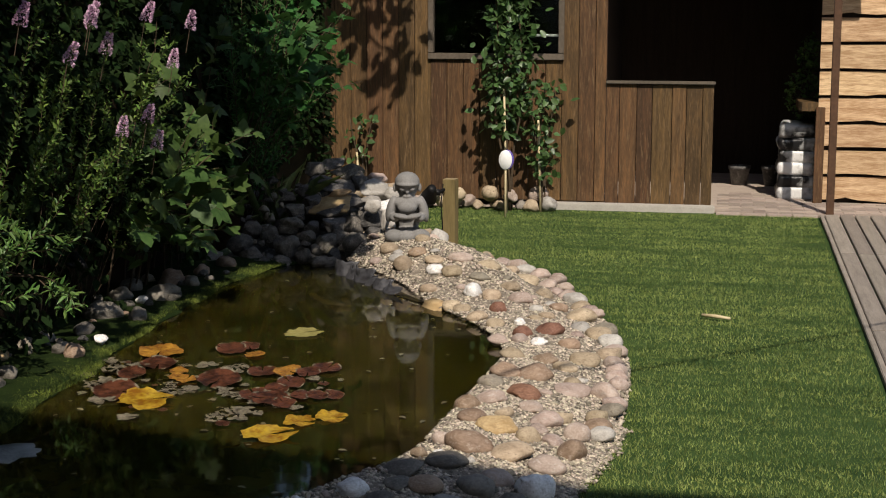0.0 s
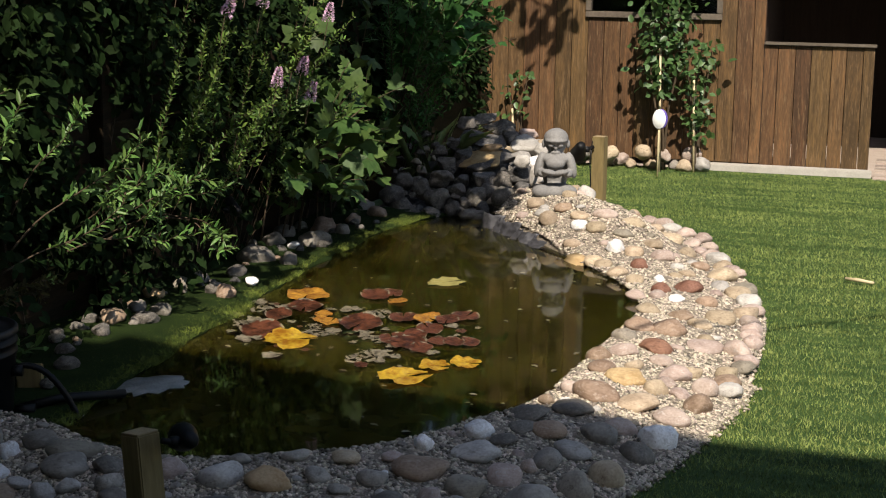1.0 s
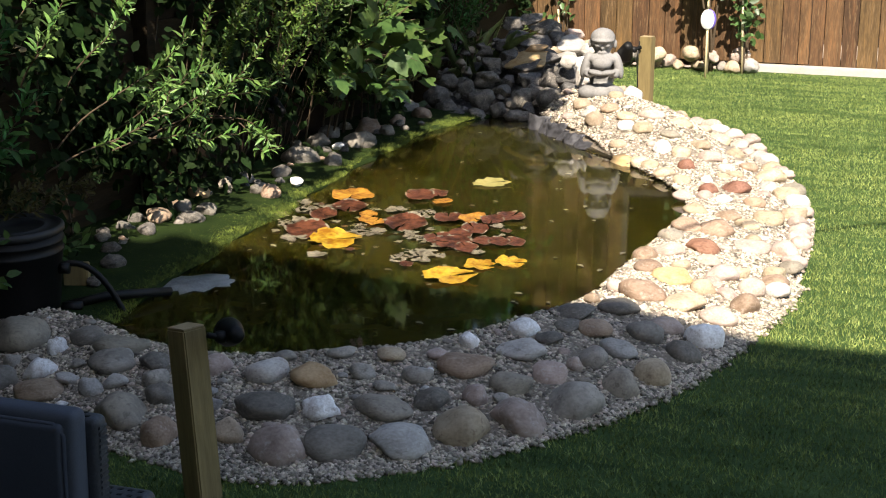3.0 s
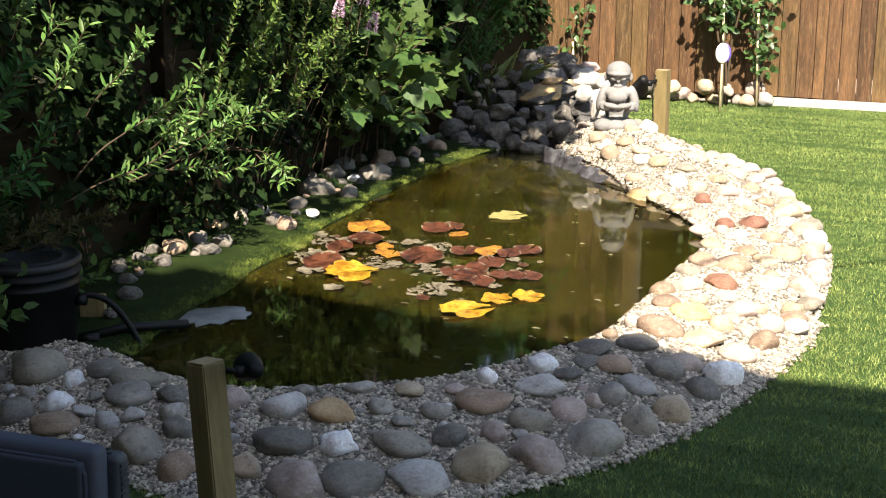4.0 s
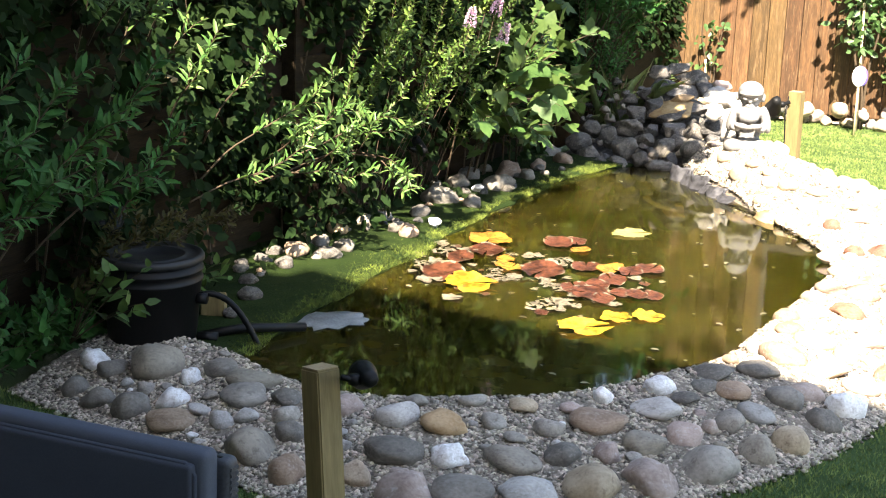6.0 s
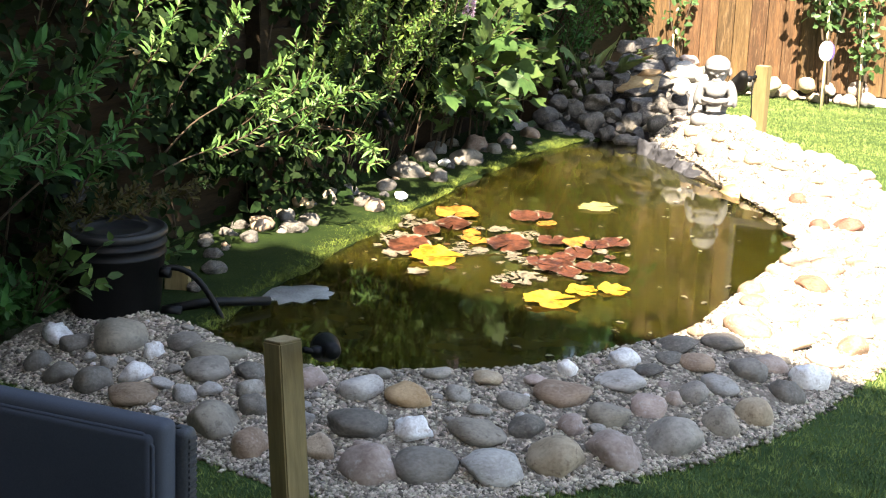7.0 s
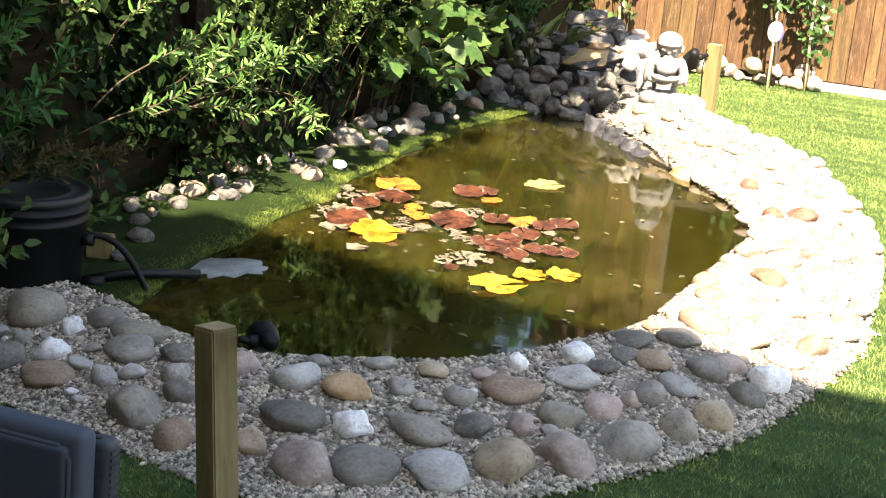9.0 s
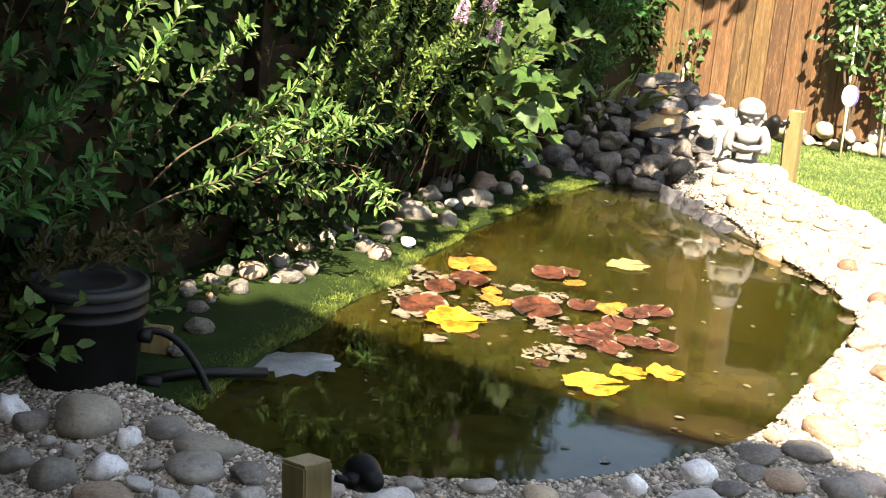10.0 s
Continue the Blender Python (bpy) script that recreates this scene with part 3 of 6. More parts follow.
ellipsoid(bm, 0, -0.028, 0.366, 0.072, 0.07, 0.022)
ellipsoid(bm, 0, 0.018, 0.322, 0.058, 0.058, 0.05)
ellipsoid(bm, 0, -0.052, 0.322, 0.013, 0.018, 0.016)
ellipsoid(bm, 0, -0.035, 0.292, 0.03, 0.026, 0.014)
statue = new("garden_statue", mesh_of(bm, "garden_statue", STATUE, True))
statue.matrix_basis = pose(-0.6, 7.73, 0.232, 0, 0, 12)
melt = statue.modifiers.new("one_body", "REMESH")
melt.mode = "VOXEL"
melt.voxel_size = 0.006
melt.use_smooth_shade = True
tagged(statue, "grey cast stone seated garden statue on the gravel bank", "statue")

# ---- house behind the viewer; its shadow falls over the near bank ----
house = thing("house", "rendered house wall behind the patio", "house", (0, -2.6, 0))
part("wall", box(-9, 9, -8, 0, 0, 7.0), BRICK, house)
# unseen eaves: slant and notch made up to shape the shadow's left edge
bm = bmesh.new()
eaves = bm.faces.new([bm.verts.new((x, y, 7.0)) for x, y in ((-9.3, -8.3), (9.3, -8.3), (9.3, 0.3), (2.0, 0.3), (0.32, 0.73), (0.28, 0.56), (-9.3, 0.56))])
top = bmesh.ops.extrude_face_region(bm, geom=[eaves])
bmesh.ops.translate(bm, verts=[v for v in top["geom"] if isinstance(v, bmesh.types.BMVert)], vec=(0, 0, 0.12))
bmesh.ops.recalc_face_normals(bm, faces=bm.faces)
part("roof", bm, ROOFING, house)



# ---- plants ----
LANCE = [(0, 0, 0), (0.3, 0.5, 0.03), (0.7, 0.4, 0.01), (1, 0, -0.12), (0.7, -0.4, 0.01), (0.3, -0.5, 0.03), (0.3, 0, -0.04), (0.7, 0, -0.06)]
LANCE_FACES = [(0, 1, 6), (0, 6, 5), (1, 2, 7), (1, 7, 6), (5, 6, 7), (5, 7, 4), (2, 3, 7), (7, 3, 4)]
LOBED = [(0.28, 0, 0.02), (0, 0, 0), (0.02, 0.28, 0), (0.1, 0.46, -0.05), (0.24, 0.34, 0), (0.46, 0.56, -0.06), (0.52, 0.26, 0), (0.7, 0.24, -0.02),
         (1, 0, -0.1), (0.7, -0.24, -0.02), (0.52, -0.26, 0), (0.46, -0.56, -0.06), (0.24, -0.34, 0), (0.1, -0.46, -0.05), (0.02, -0.28, 0)]
LOBED_FACES = [(0, k, k + 1 if k < 14 else 1) for k in range(1, 15)]


def unit(v):
    return v / np.maximum(np.linalg.norm(v, axis=-1, keepdims=True), 1e-6)


def leaf_mesh(name, where, along, up, length, ratio, material, shape="lance"):
    """Many leaves in one mesh: each starts at a place, points along, and faces up."""
    plan, faces = (LANCE, LANCE_FACES) if shape == "lance" else (LOBED, LOBED_FACES)
    plan, faces = np.array(plan), np.array(faces)
    along = unit(along)
    side = unit(np.cross(up, along))
    up = np.cross(along, side)
    length = np.asarray(length)[:, None, None]
    wide = ratio if shape == "lance" else 1.0
    pts = where[:, None] + length * (plan[None, :, 0:1] * along[:, None] + plan[None, :, 1:2] * wide * side[:, None] + plan[None, :, 2:3] * up[:, None])
    index = faces[None] + (np.arange(len(where)) * len(plan))[:, None, None]
    return raw_mesh(name, pts.reshape(-1, 3), index.reshape(-1, 3), material)


def stem_line(root, tip, bend, steps=9):
    """A stem from root to tip that first rises and then leans over."""
    root, tip = np.array(root, float), np.array(tip, float)
    t = np.linspace(0, 1, steps)[:, None]
    mid = root * 0.45 + tip * 0.55 + np.array([0, 0, bend])
    return (1 - t) ** 2 * root + 2 * t * (1 - t) * mid + t * t * tip


def shrub(name, label, at, stems, material, rng, leaf=0.045, ratio=0.26, gap=0.02, start=0.3, radius=0.005, shape="lance",
          jitter=0.5, droop=0.0, whorl=2, twigs=0, twig_length=0.2):
    """A shrub of leaning stems set with leaves. stems: lines of points."""
    plant = thing(name, label, "shrub", at)
    o = np.array(at)
    sprigs = []
    for s in stems:
        s = np.array(s)
        sprigs.append([])
        for _ in range(twigs):
            f = rng.uniform(0.35, 0.95)
            k = f * (len(s) - 1)
            a = s[int(k)] + (k - int(k)) * (s[min(int(k) + 1, len(s) - 1)] - s[int(k)])
            d = unit(s[-1] - s[0]) + rng.normal(0, 0.6, 3) + np.array([0.1, 0, 0.1])
            sprigs[-1].append(stem_line(a, a + unit(d) * twig_length * rng.uniform(0.5, 1.2), 0.02, 5))
    for s, twig_lines in zip(stems, sprigs):
        bm = bmesh.new()
        where, along, up, size = [], [], [], []
        for i, s in enumerate([np.array(s)] + twig_lines):
            main = i == 0
            tube([Vector(p - o) for p in s], [radius * (1 if main else 0.55) * (1 - 0.75 * k / (len(s) - 1)) for k in range(len(s))], 5, bm)
            steps = np.linalg.norm(np.diff(s, axis=0), axis=1)
            total = steps.sum()
            marks = np.arange((start if main else 0.1) * total, total, gap)
            sums = np.r_[0, np.cumsum(steps)]
            for j, d in enumerate(marks):
                k = min(np.searchsorted(sums, d, "right") - 1, len(steps) - 1)
                p = s[k] + (s[k + 1] - s[k]) * (d - sums[k]) / steps[k]
                ahead = unit(s[k + 1] - s[k])
                for w in range(whorl):
                    a = j * 2.4 + w * 2 * math.pi / whorl + rng.uniform(-0.4, 0.4)
                    e1 = unit(np.cross(ahead, (0.1, 0.2, 1)))
                    out = e1 * math.cos(a) + np.cross(ahead, e1) * math.sin(a)
                    where.append(p - o)
                    along.append(ahead * 0.75 + out + rng.normal(0, jitter * 0.4, 3) + np.array([0, 0, 0.15 - droop]))
                    up.append(np.array([0.15, -0.35, 1]) + rng.normal(0, jitter, 3))
                    size.append(leaf * rng.uniform(0.65, 1.15) * (1.0 if d / total < 0.85 else 0.75))
        branch = part("branch", bm, BARK, plant, smooth=True)
        part("foliage", leaf_mesh("foliage", np.array(where), np.array(along), np.array(up), size, ratio, material, shape), None, branch)
    return plant


def cloud(rng, centre, size, count):
    """Random places in an ellipsoid, denser towards its skin."""
    d = unit(rng.normal(0, 1, (count, 3)))
    return np.array(centre) + d * np.array(size) * rng.uniform(0.35, 1, (count, 1)) ** 0.6


rng = np.random.default_rng(5)

# willow-leaved shrub by the bucket, its long sprays arching out into the sun
SPRAYS = (
    [(-1.85, 2.87, 1.13), (-1.71, 2.74, 1.22), (-1.56, 2.62, 1.31), (-1.42, 2.48, 1.39)],
    [(-1.85, 3.04, 1.11), (-1.71, 2.95, 1.2), (-1.56, 2.85, 1.29), (-1.42, 2.7, 1.39)],
    [(-1.85, 3, 1.14), (-1.71, 2.89, 1.25), (-1.56, 2.75, 1.32), (-1.42, 2.59, 1.41)],
    [(-1.85, 3.23, 1.12), (-1.71, 3.07, 1.21), (-1.56, 2.91, 1.3), (-1.42, 2.75, 1.36)],
    [(-1.85, 2.78, 1.27), (-1.71, 2.65, 1.32), (-1.56, 2.53, 1.36), (-1.42, 2.41, 1.4)],
    [(-1.85, 3.35, 0.78), (-1.76, 3.29, 0.9), (-1.68, 3.28, 0.99), (-1.59, 3.21, 1.08), (-1.5, 3.1, 1.14)],
    [(-1.85, 3.61, 0.69), (-1.77, 3.61, 0.84), (-1.69, 3.62, 0.93), (-1.61, 3.62, 1), (-1.53, 3.58, 1.1), (-1.45, 3.49, 1.15)],
    [(-1.85, 3.58, 0.54), (-1.77, 3.66, 0.66), (-1.69, 3.73, 0.73), (-1.61, 3.83, 0.8), (-1.54, 3.89, 0.86), (-1.46, 3.88, 0.93), (-1.38, 3.85, 0.99)],
    [(-1.85, 3.52, 0.47), (-1.78, 3.67, 0.53), (-1.71, 3.78, 0.56), (-1.64, 3.85, 0.6), (-1.57, 3.89, 0.66), (-1.5, 3.9, 0.73)],
    [(-1.88, 4.06, 0.49), (-1.81, 4.25, 0.55), (-1.74, 4.41, 0.6), (-1.67, 4.5, 0.65), (-1.59, 4.6, 0.69), (-1.52, 4.62, 0.75), (-1.45, 4.61, 0.82)],
    [(-1.88, 4.17, 0.45), (-1.79, 4.37, 0.52), (-1.71, 4.55, 0.56), (-1.62, 4.58, 0.64), (-1.54, 4.65, 0.64), (-1.45, 4.86, 0.67)],
    [(-1.88, 4.07, 0.46), (-1.79, 4.16, 0.5), (-1.71, 4.21, 0.5), (-1.62, 4.24, 0.52), (-1.54, 4.26, 0.49), (-1.45, 4.24, 0.53)],
    [(-1.88, 4.93, 0.49), (-1.77, 4.97, 0.47), (-1.67, 4.93, 0.47), (-1.56, 4.86, 0.44), (-1.45, 4.7, 0.42)],
    [(-1.88, 4.93, 0.47), (-1.77, 5.02, 0.45), (-1.67, 4.98, 0.39), (-1.56, 4.87, 0.34), (-1.45, 4.84, 0.38)],
    [(-1.88, 4.24, 0.52), (-1.79, 4.22, 0.61), (-1.71, 4.21, 0.68), (-1.62, 4.19, 0.73), (-1.54, 4.17, 0.79), (-1.45, 4.08, 0.84)],
    [(-1.88, 4.1, 0.54), (-1.77, 4.12, 0.62), (-1.67, 4.03, 0.69), (-1.56, 3.93, 0.76), (-1.45, 3.8, 0.82)],
    [(-1.88, 4.38, 0.45), (-1.79, 4.45, 0.51), (-1.71, 4.43, 0.56), (-1.62, 4.38, 0.63), (-1.54, 4.33, 0.72), (-1.45, 4.21, 0.81)],
)
stems = [spline(np.array(line), 3) for line in SPRAYS]
shrub("willow_leaved_shrub", "arching sunlit shrub with narrow willow-like leaves by the fence", (-1.9, 3.2, 0.1), stems, LEAF_WILLOW, rng,
      leaf=0.062, ratio=0.25, gap=0.022, start=0.38, radius=0.0045, twigs=2, twig_length=0.11, whorl=2, jitter=0.4)
stems = []
for k in range(3):
    y0 = rng.uniform(2.6, 3.1)
    root = (-1.95 + rng.uniform(-0.03, 0.03), y0, 0.3)
    tip = (-1.9 + rng.uniform(-0.05, 0.1), rng.uniform(2.95, 3.7), rng.uniform(1.15, 1.6))
    stems.append(stem_line(root, tip, rng.uniform(0.15, 0.4)))
shrub("willow_leaved_shrub", "upright green shrub with narrow leaves against the fence", (-1.95, 3.5, 0.1), stems, LEAF_WILLOW, rng,
      leaf=0.055, ratio=0.32, gap=0.05, start=0.4, radius=0.005, twigs=2, twig_length=0.18)

# brownish dying sprays low beside the bucket
stems = [stem_line((-1.85, rng.uniform(2.5, 3.0), 0.2), (-1.62 + rng.uniform(-0.1, 0.1), rng.uniform(2.7, 3.5), rng.uniform(0.42, 0.66)), 0.1) for _ in range(7)]
shrub("dry_shrub", "low shrub of thin stems with dull olive-brown leaves", (-1.85, 2.8, 0.15), stems, LEAF_DRY, rng,
      leaf=0.036, ratio=0.35, gap=0.018, start=0.2, radius=0.002, twigs=4, twig_length=0.12)

# the same kind nearer the house, in shade put into its leaf colour too, with stars of leaves at its tips
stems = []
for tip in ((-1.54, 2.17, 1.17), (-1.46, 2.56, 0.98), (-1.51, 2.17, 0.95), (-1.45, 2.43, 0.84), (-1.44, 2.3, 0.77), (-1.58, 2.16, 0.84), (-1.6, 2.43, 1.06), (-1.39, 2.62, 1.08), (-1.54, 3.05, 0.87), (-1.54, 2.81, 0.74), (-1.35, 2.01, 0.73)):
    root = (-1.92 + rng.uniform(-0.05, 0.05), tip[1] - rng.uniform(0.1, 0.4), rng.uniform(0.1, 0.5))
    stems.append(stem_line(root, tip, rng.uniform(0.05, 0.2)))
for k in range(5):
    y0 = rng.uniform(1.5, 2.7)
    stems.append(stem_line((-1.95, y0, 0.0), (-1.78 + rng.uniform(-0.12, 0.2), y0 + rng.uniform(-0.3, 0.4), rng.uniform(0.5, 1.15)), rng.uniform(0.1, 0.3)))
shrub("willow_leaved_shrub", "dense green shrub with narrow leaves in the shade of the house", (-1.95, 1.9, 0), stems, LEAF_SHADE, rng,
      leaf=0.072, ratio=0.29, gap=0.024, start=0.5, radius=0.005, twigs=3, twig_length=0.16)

# spirea with pink flower spikes
stems = []
for k in range(32):
    y0 = rng.uniform(4.7, 6.2)
    root = (-1.98 + rng.uniform(-0.01, 0.05), y0, 0.1)
    tip = (-1.64 + rng.uniform(-0.18, 0.3), y0 + rng.uniform(-0.35, 0.45), rng.uniform(0.8, 1.75))
    stems.append(stem_line(root, tip, rng.uniform(0.1, 0.3)))
spirea = shrub("pink_spirea", "leafy spirea shrub with pink flower spikes", (-1.85, 5.2, 0.1), stems, LEAF_SPIREA, rng,
               leaf=0.036, ratio=0.4, gap=0.02, start=0.46, radius=0.0022, twigs=4, twig_length=0.14)


def flower_spike(seed, height):
    r = np.random.default_rng(seed)
    n = 210
    t = r.uniform(0, 1, n)
    a = r.uniform(0, 2 * math.pi, n)
    rad = height * 0.24 * (1.05 - t) ** 0.6
    where = np.stack([rad * np.cos(a), rad * np.sin(a), t * height], 1)
    out = np.stack([np.cos(a), np.sin(a), np.full(n, 0.5)], 1)
    return leaf_mesh("flower_spike", where, out, r.normal(0, 1, (n, 3)), r.uniform(0.008, 0.014, n), 0.8, PETAL)


SPIKES = [flower_spike(k, 0.1) for k in range(3)]
for k, (y, z, x) in enumerate(((6.28, 1.55, -1.45), (6.01, 1.36, -1.45), (5.15, 1.46, -1.45), (5.0, 1.58, -1.45), (5.32, 1.07, -1.45), (5.75, 0.97, -1.45),
                               (4.74, 1.43, -1.45), (5.65, 1.6, -1.45), (4.3, 1.6, -1.45), (5.1, 1.6, -1.5), (5.56, 1.12, -1.42))):
    part("flower_spike", SPIKES[k % 3], None, spirea, "pale pink-purple flower spike",
         at=Matrix.Translation((x + 1.85, y - 5.2, z - 0.1)) @ pose(0, 0, 0, rng.uniform(-15, 15), rng.uniform(5, 25), 0))
    part("stalk", tube([(x + 1.83, y - 5.2 - 0.01, z - 0.22), (x + 1.85, y - 5.2, z - 0.1)], 0.002, 5), BARK, spirea)

# broad-leaved young maple over the rocks
stems = []
for k in range(13):
    y0 = rng.uniform(6.0, 7.3)
    root = (-1.9, y0, 0.1)
    tip = (-1.75 + rng.uniform(-0.1, 0.2), y0 + rng.uniform(-0.4, 0.4), rng.uniform(0.3, 1.75))
    stems.append(stem_line(root, tip, rng.uniform(0.1, 0.3)))
front = []
for tip in ((-1.52, 7.1, 0.34), (-1.58, 7.35, 0.42), (-1.55, 6.9, 0.4), (-1.6, 7.5, 0.5), (-1.62, 7.2, 0.55), (-1.55, 7.55, 0.62), (-1.62, 6.7, 0.36), (-1.4, 6.02, 0.84), (-1.38, 6.2, 0.88), (-1.4, 6.55, 0.8), (-1.4, 7.03, 0.7), (-1.42, 6.4, 0.6), (-1.42, 6.87, 0.52), (-1.4, 6.74, 0.66), (-1.42, 6.98, 0.62), (-1.44, 7.12, 0.52), (-1.4, 6.6, 0.56), (-1.46, 7.4, 0.68), (-1.42, 6.4, 1.0)):
    front.append(stem_line((-1.8, 6.6, 0.5), tip, 0.12, 7))
shrub("young_maple", "outer maple sprays with large sunlit lobed leaves", (-1.85, 6.6, 0.1), front, LEAF_MAPLE, rng,
      leaf=0.165, gap=0.12, start=0.55, radius=0.005, shape="lobed", jitter=0.42, droop=0.0, whorl=1)
for tip in ((-1.46, 6.0, 0.6), (-1.45, 6.3, 0.42), (-1.33, 6.9, 0.95), (-1.5, 5.7, 0.5), (-1.5, 6.5, 0.35)):
    stems.append(stem_line((-1.85, 6.5, 0.4), tip, 0.2))
shrub("young_maple", "young maple bush with broad lobed green leaves", (-1.9, 6.7, 0.1), stems, LEAF_MAPLE, rng,
      leaf=0.125, gap=0.075, start=0.3, radius=0.006, shape="lobed", jitter=0.35, droop=0.25, whorl=1, twigs=3, twig_length=0.22)

# climbing leaves over the fence behind all of them, near-black to stand for deep shade
n = 24000
where = np.stack([rng.uniform(-2.04, -1.9, n), rng.uniform(0.3, 11.0, n), rng.uniform(0.35, 2.05, n)], 1)
keep = np.array([noise.noise(Vector((0, y * 1.6, z * 1.6))) + 0.4 * (z - 0.95) + 0.12 > rng.uniform(-0.25, 0.25) for _, y, z in where])
# inner leaves fill the gaps between sprays as painted shade
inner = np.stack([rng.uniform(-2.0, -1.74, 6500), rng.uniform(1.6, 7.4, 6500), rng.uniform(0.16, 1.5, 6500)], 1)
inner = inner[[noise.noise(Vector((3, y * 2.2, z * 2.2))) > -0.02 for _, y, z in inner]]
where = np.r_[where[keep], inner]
n = len(where)
ivy = thing("climbing_ivy", "climbing leaves covering the fence, coloured near-black for deep shade", "climber", (-2.04, 4.4, 0.3))
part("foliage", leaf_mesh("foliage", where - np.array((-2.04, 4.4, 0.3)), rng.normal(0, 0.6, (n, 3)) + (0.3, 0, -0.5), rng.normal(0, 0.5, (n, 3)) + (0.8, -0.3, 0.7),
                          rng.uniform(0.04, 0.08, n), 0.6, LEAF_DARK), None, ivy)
for k in range(24):
    y0 = rng.uniform(0.4, 8.4)
    pts = [(0.005 + rng.uniform(0, 0.02), y0 - 4.4 + 0.12 * math.sin(z * 3 + k), z - 0.3) for z in np.linspace(0.0, 1.95, 9)]
    part("branch", tube(pts, [0.006 - 0.0005 * i for i in range(9)], 5), BARK, ivy)

# strap-leaved clump behind the rockery
n = 26
where = np.stack([rng.normal(0, 0.06, n), rng.normal(0, 0.12, n), np.zeros(n)], 1)
tips = np.stack([rng.normal(0.25, 0.25, n), rng.normal(0, 0.35, n), rng.uniform(0.25, 0.6, n)], 1)
clump = thing("strap_leaf_clump", "clump of long narrow green and yellow leaves", "grass clump", (-1.72, 8.55, 0.12))
part("foliage", leaf_mesh("foliage", np.r_[where, where + tips * 0.75], np.r_[tips, tips * (1, 1, 0.25) + (0.1, 0, 0)], np.tile((0.2, -0.4, 1.0), (2 * n, 1)) + rng.normal(0, 0.3, (2 * n, 3)),
                          np.r_[np.linalg.norm(tips, axis=1), np.full(n, 0.2)], 0.04, LEAF_STRAP), None, clump)
stems = [stem_line((-1.85, 8.4, 0.1), (-1.7 + rng.uniform(-0.15, 0.3), 8.4 + rng.uniform(-0.6, 0.8), rng.uniform(0.6, 1.95)), 0.2) for _ in range(34)]
shrub("corner_shrub", "loose green shrub in the corner behind the rockery", (-1.85, 8.4, 0.1), stems, LEAF_SHADE, rng, leaf=0.055, ratio=0.3, gap=0.03, twigs=2)

stems = [stem_line((-1.85, 8.3, 0.6), (-1.5 + rng.uniform(-0.25, 0.4), 8.5 + rng.uniform(-0.4, 0.6), rng.uniform(1.15, 1.85)), 0.2, 7) for _ in range(16)]
shrub("young_maple", "dark overhanging maple boughs in the corner above the rockery", (-1.85, 8.3, 0.5), stems, LEAF_SHADE, rng,
      leaf=0.13, gap=0.07, start=0.35, radius=0.006, shape="lobed", jitter=0.35, droop=0.2, whorl=1, twigs=2, twig_length=0.2)

# dark ground cover between the bank's end and the fence
stems = [stem_line((-1.95, rng.uniform(2.2, 3.3), 0.02), (-1.85 + rng.uniform(-0.1, 0.12), rng.uniform(2.2, 3.3), rng.uniform(0.12, 0.3)), 0.05, 6) for _ in range(26)]
shrub("ground_cover", "low dark green leaves at the fence's foot", (-1.9, 2.7, 0.0), stems, LEAF_SHADE, rng, leaf=0.06, ratio=0.5, gap=0.03, start=0.1, radius=0.0025, twigs=2, twig_length=0.1)

# broad-leaved weeds beside the bucket
for x, y, low, high, count in ((-1.52, 2.6, 0.3, 0.52, 7), (-1.55, 3.3, 0.18, 0.34, 6)):
    stems = [stem_line((x - 0.26, y + 0.06, 0.12), (x + rng.uniform(-0.1, 0.14), y + rng.uniform(-0.1, 0.1), rng.uniform(low, high)), 0.06, 6) for _ in range(count)]
    shrub("broad_leaf_weed", "small broad-leaved green weed beside the black bucket", (x - 0.05, y, 0.08), stems, LEAF_MAPLE, rng, leaf=0.075, ratio=0.55, gap=0.05, start=0.5, radius=0.0025, whorl=1)

# young pear trees trained up canes on the shed wall
def pear(x, y, top, low, count, spread, cane_top, label):
    p = thing("young_pear_tree", label, "young tree", (x, y, 0))
    where = []
    for k in range(3):
        dx = (k - 1) * spread * 0.55
        line = [(dx * min(1, z / 0.9) + 0.02 * math.sin(z * 6 + k), 0.06 * (k - 1) + 0.05, z) for z in np.linspace(0, top, 10)]
        part("branch", tube([Vector(q) for q in line], [0.012 - 0.0009 * i for i in range(10)], 6), BARK, p, smooth=True)
        for _ in range(count // 3):
            z = rng.uniform(low, top + 0.05)
            f = z / top * 9
            q = np.array(line[min(int(f), 9)])
            where.append(q * (1, 1, 0) + (rng.normal(0, spread * 0.42), rng.normal(0, 0.08), z))
    where = np.array(where)
    n = len(where)
    part("foliage", leaf_mesh("foliage", where, rng.normal(0, 0.7, (n, 3)) + (0, -0.2, -0.2), rng.normal(0, 0.45, (n, 3)) + (0, -0.6, 0.8),
                              rng.uniform(0.05, 0.085, n), 0.62, LEAF_PEAR), None, p)
    part("cane", tube([(0.0, -0.03, -0.05), (-0.03, -0.02, cane_top)], 0.009, 8), CANE, p, "pale bamboo cane", smooth=True)
    return p


pear(-0.44, 10.93, 2.3, 0.62, 1000, 0.17, 1.0, "young pear tree trained up a cane on the shed wall")
pear(-0.17, 11.0, 1.0, 0.25, 200, 0.12, 0.75, "small leafy pear sapling tied to a cane")
pear(-1.7, 11.1, 0.72, 0.38, 46, 0.16, 0.45, "thin yellowing climber at the shed's corner")

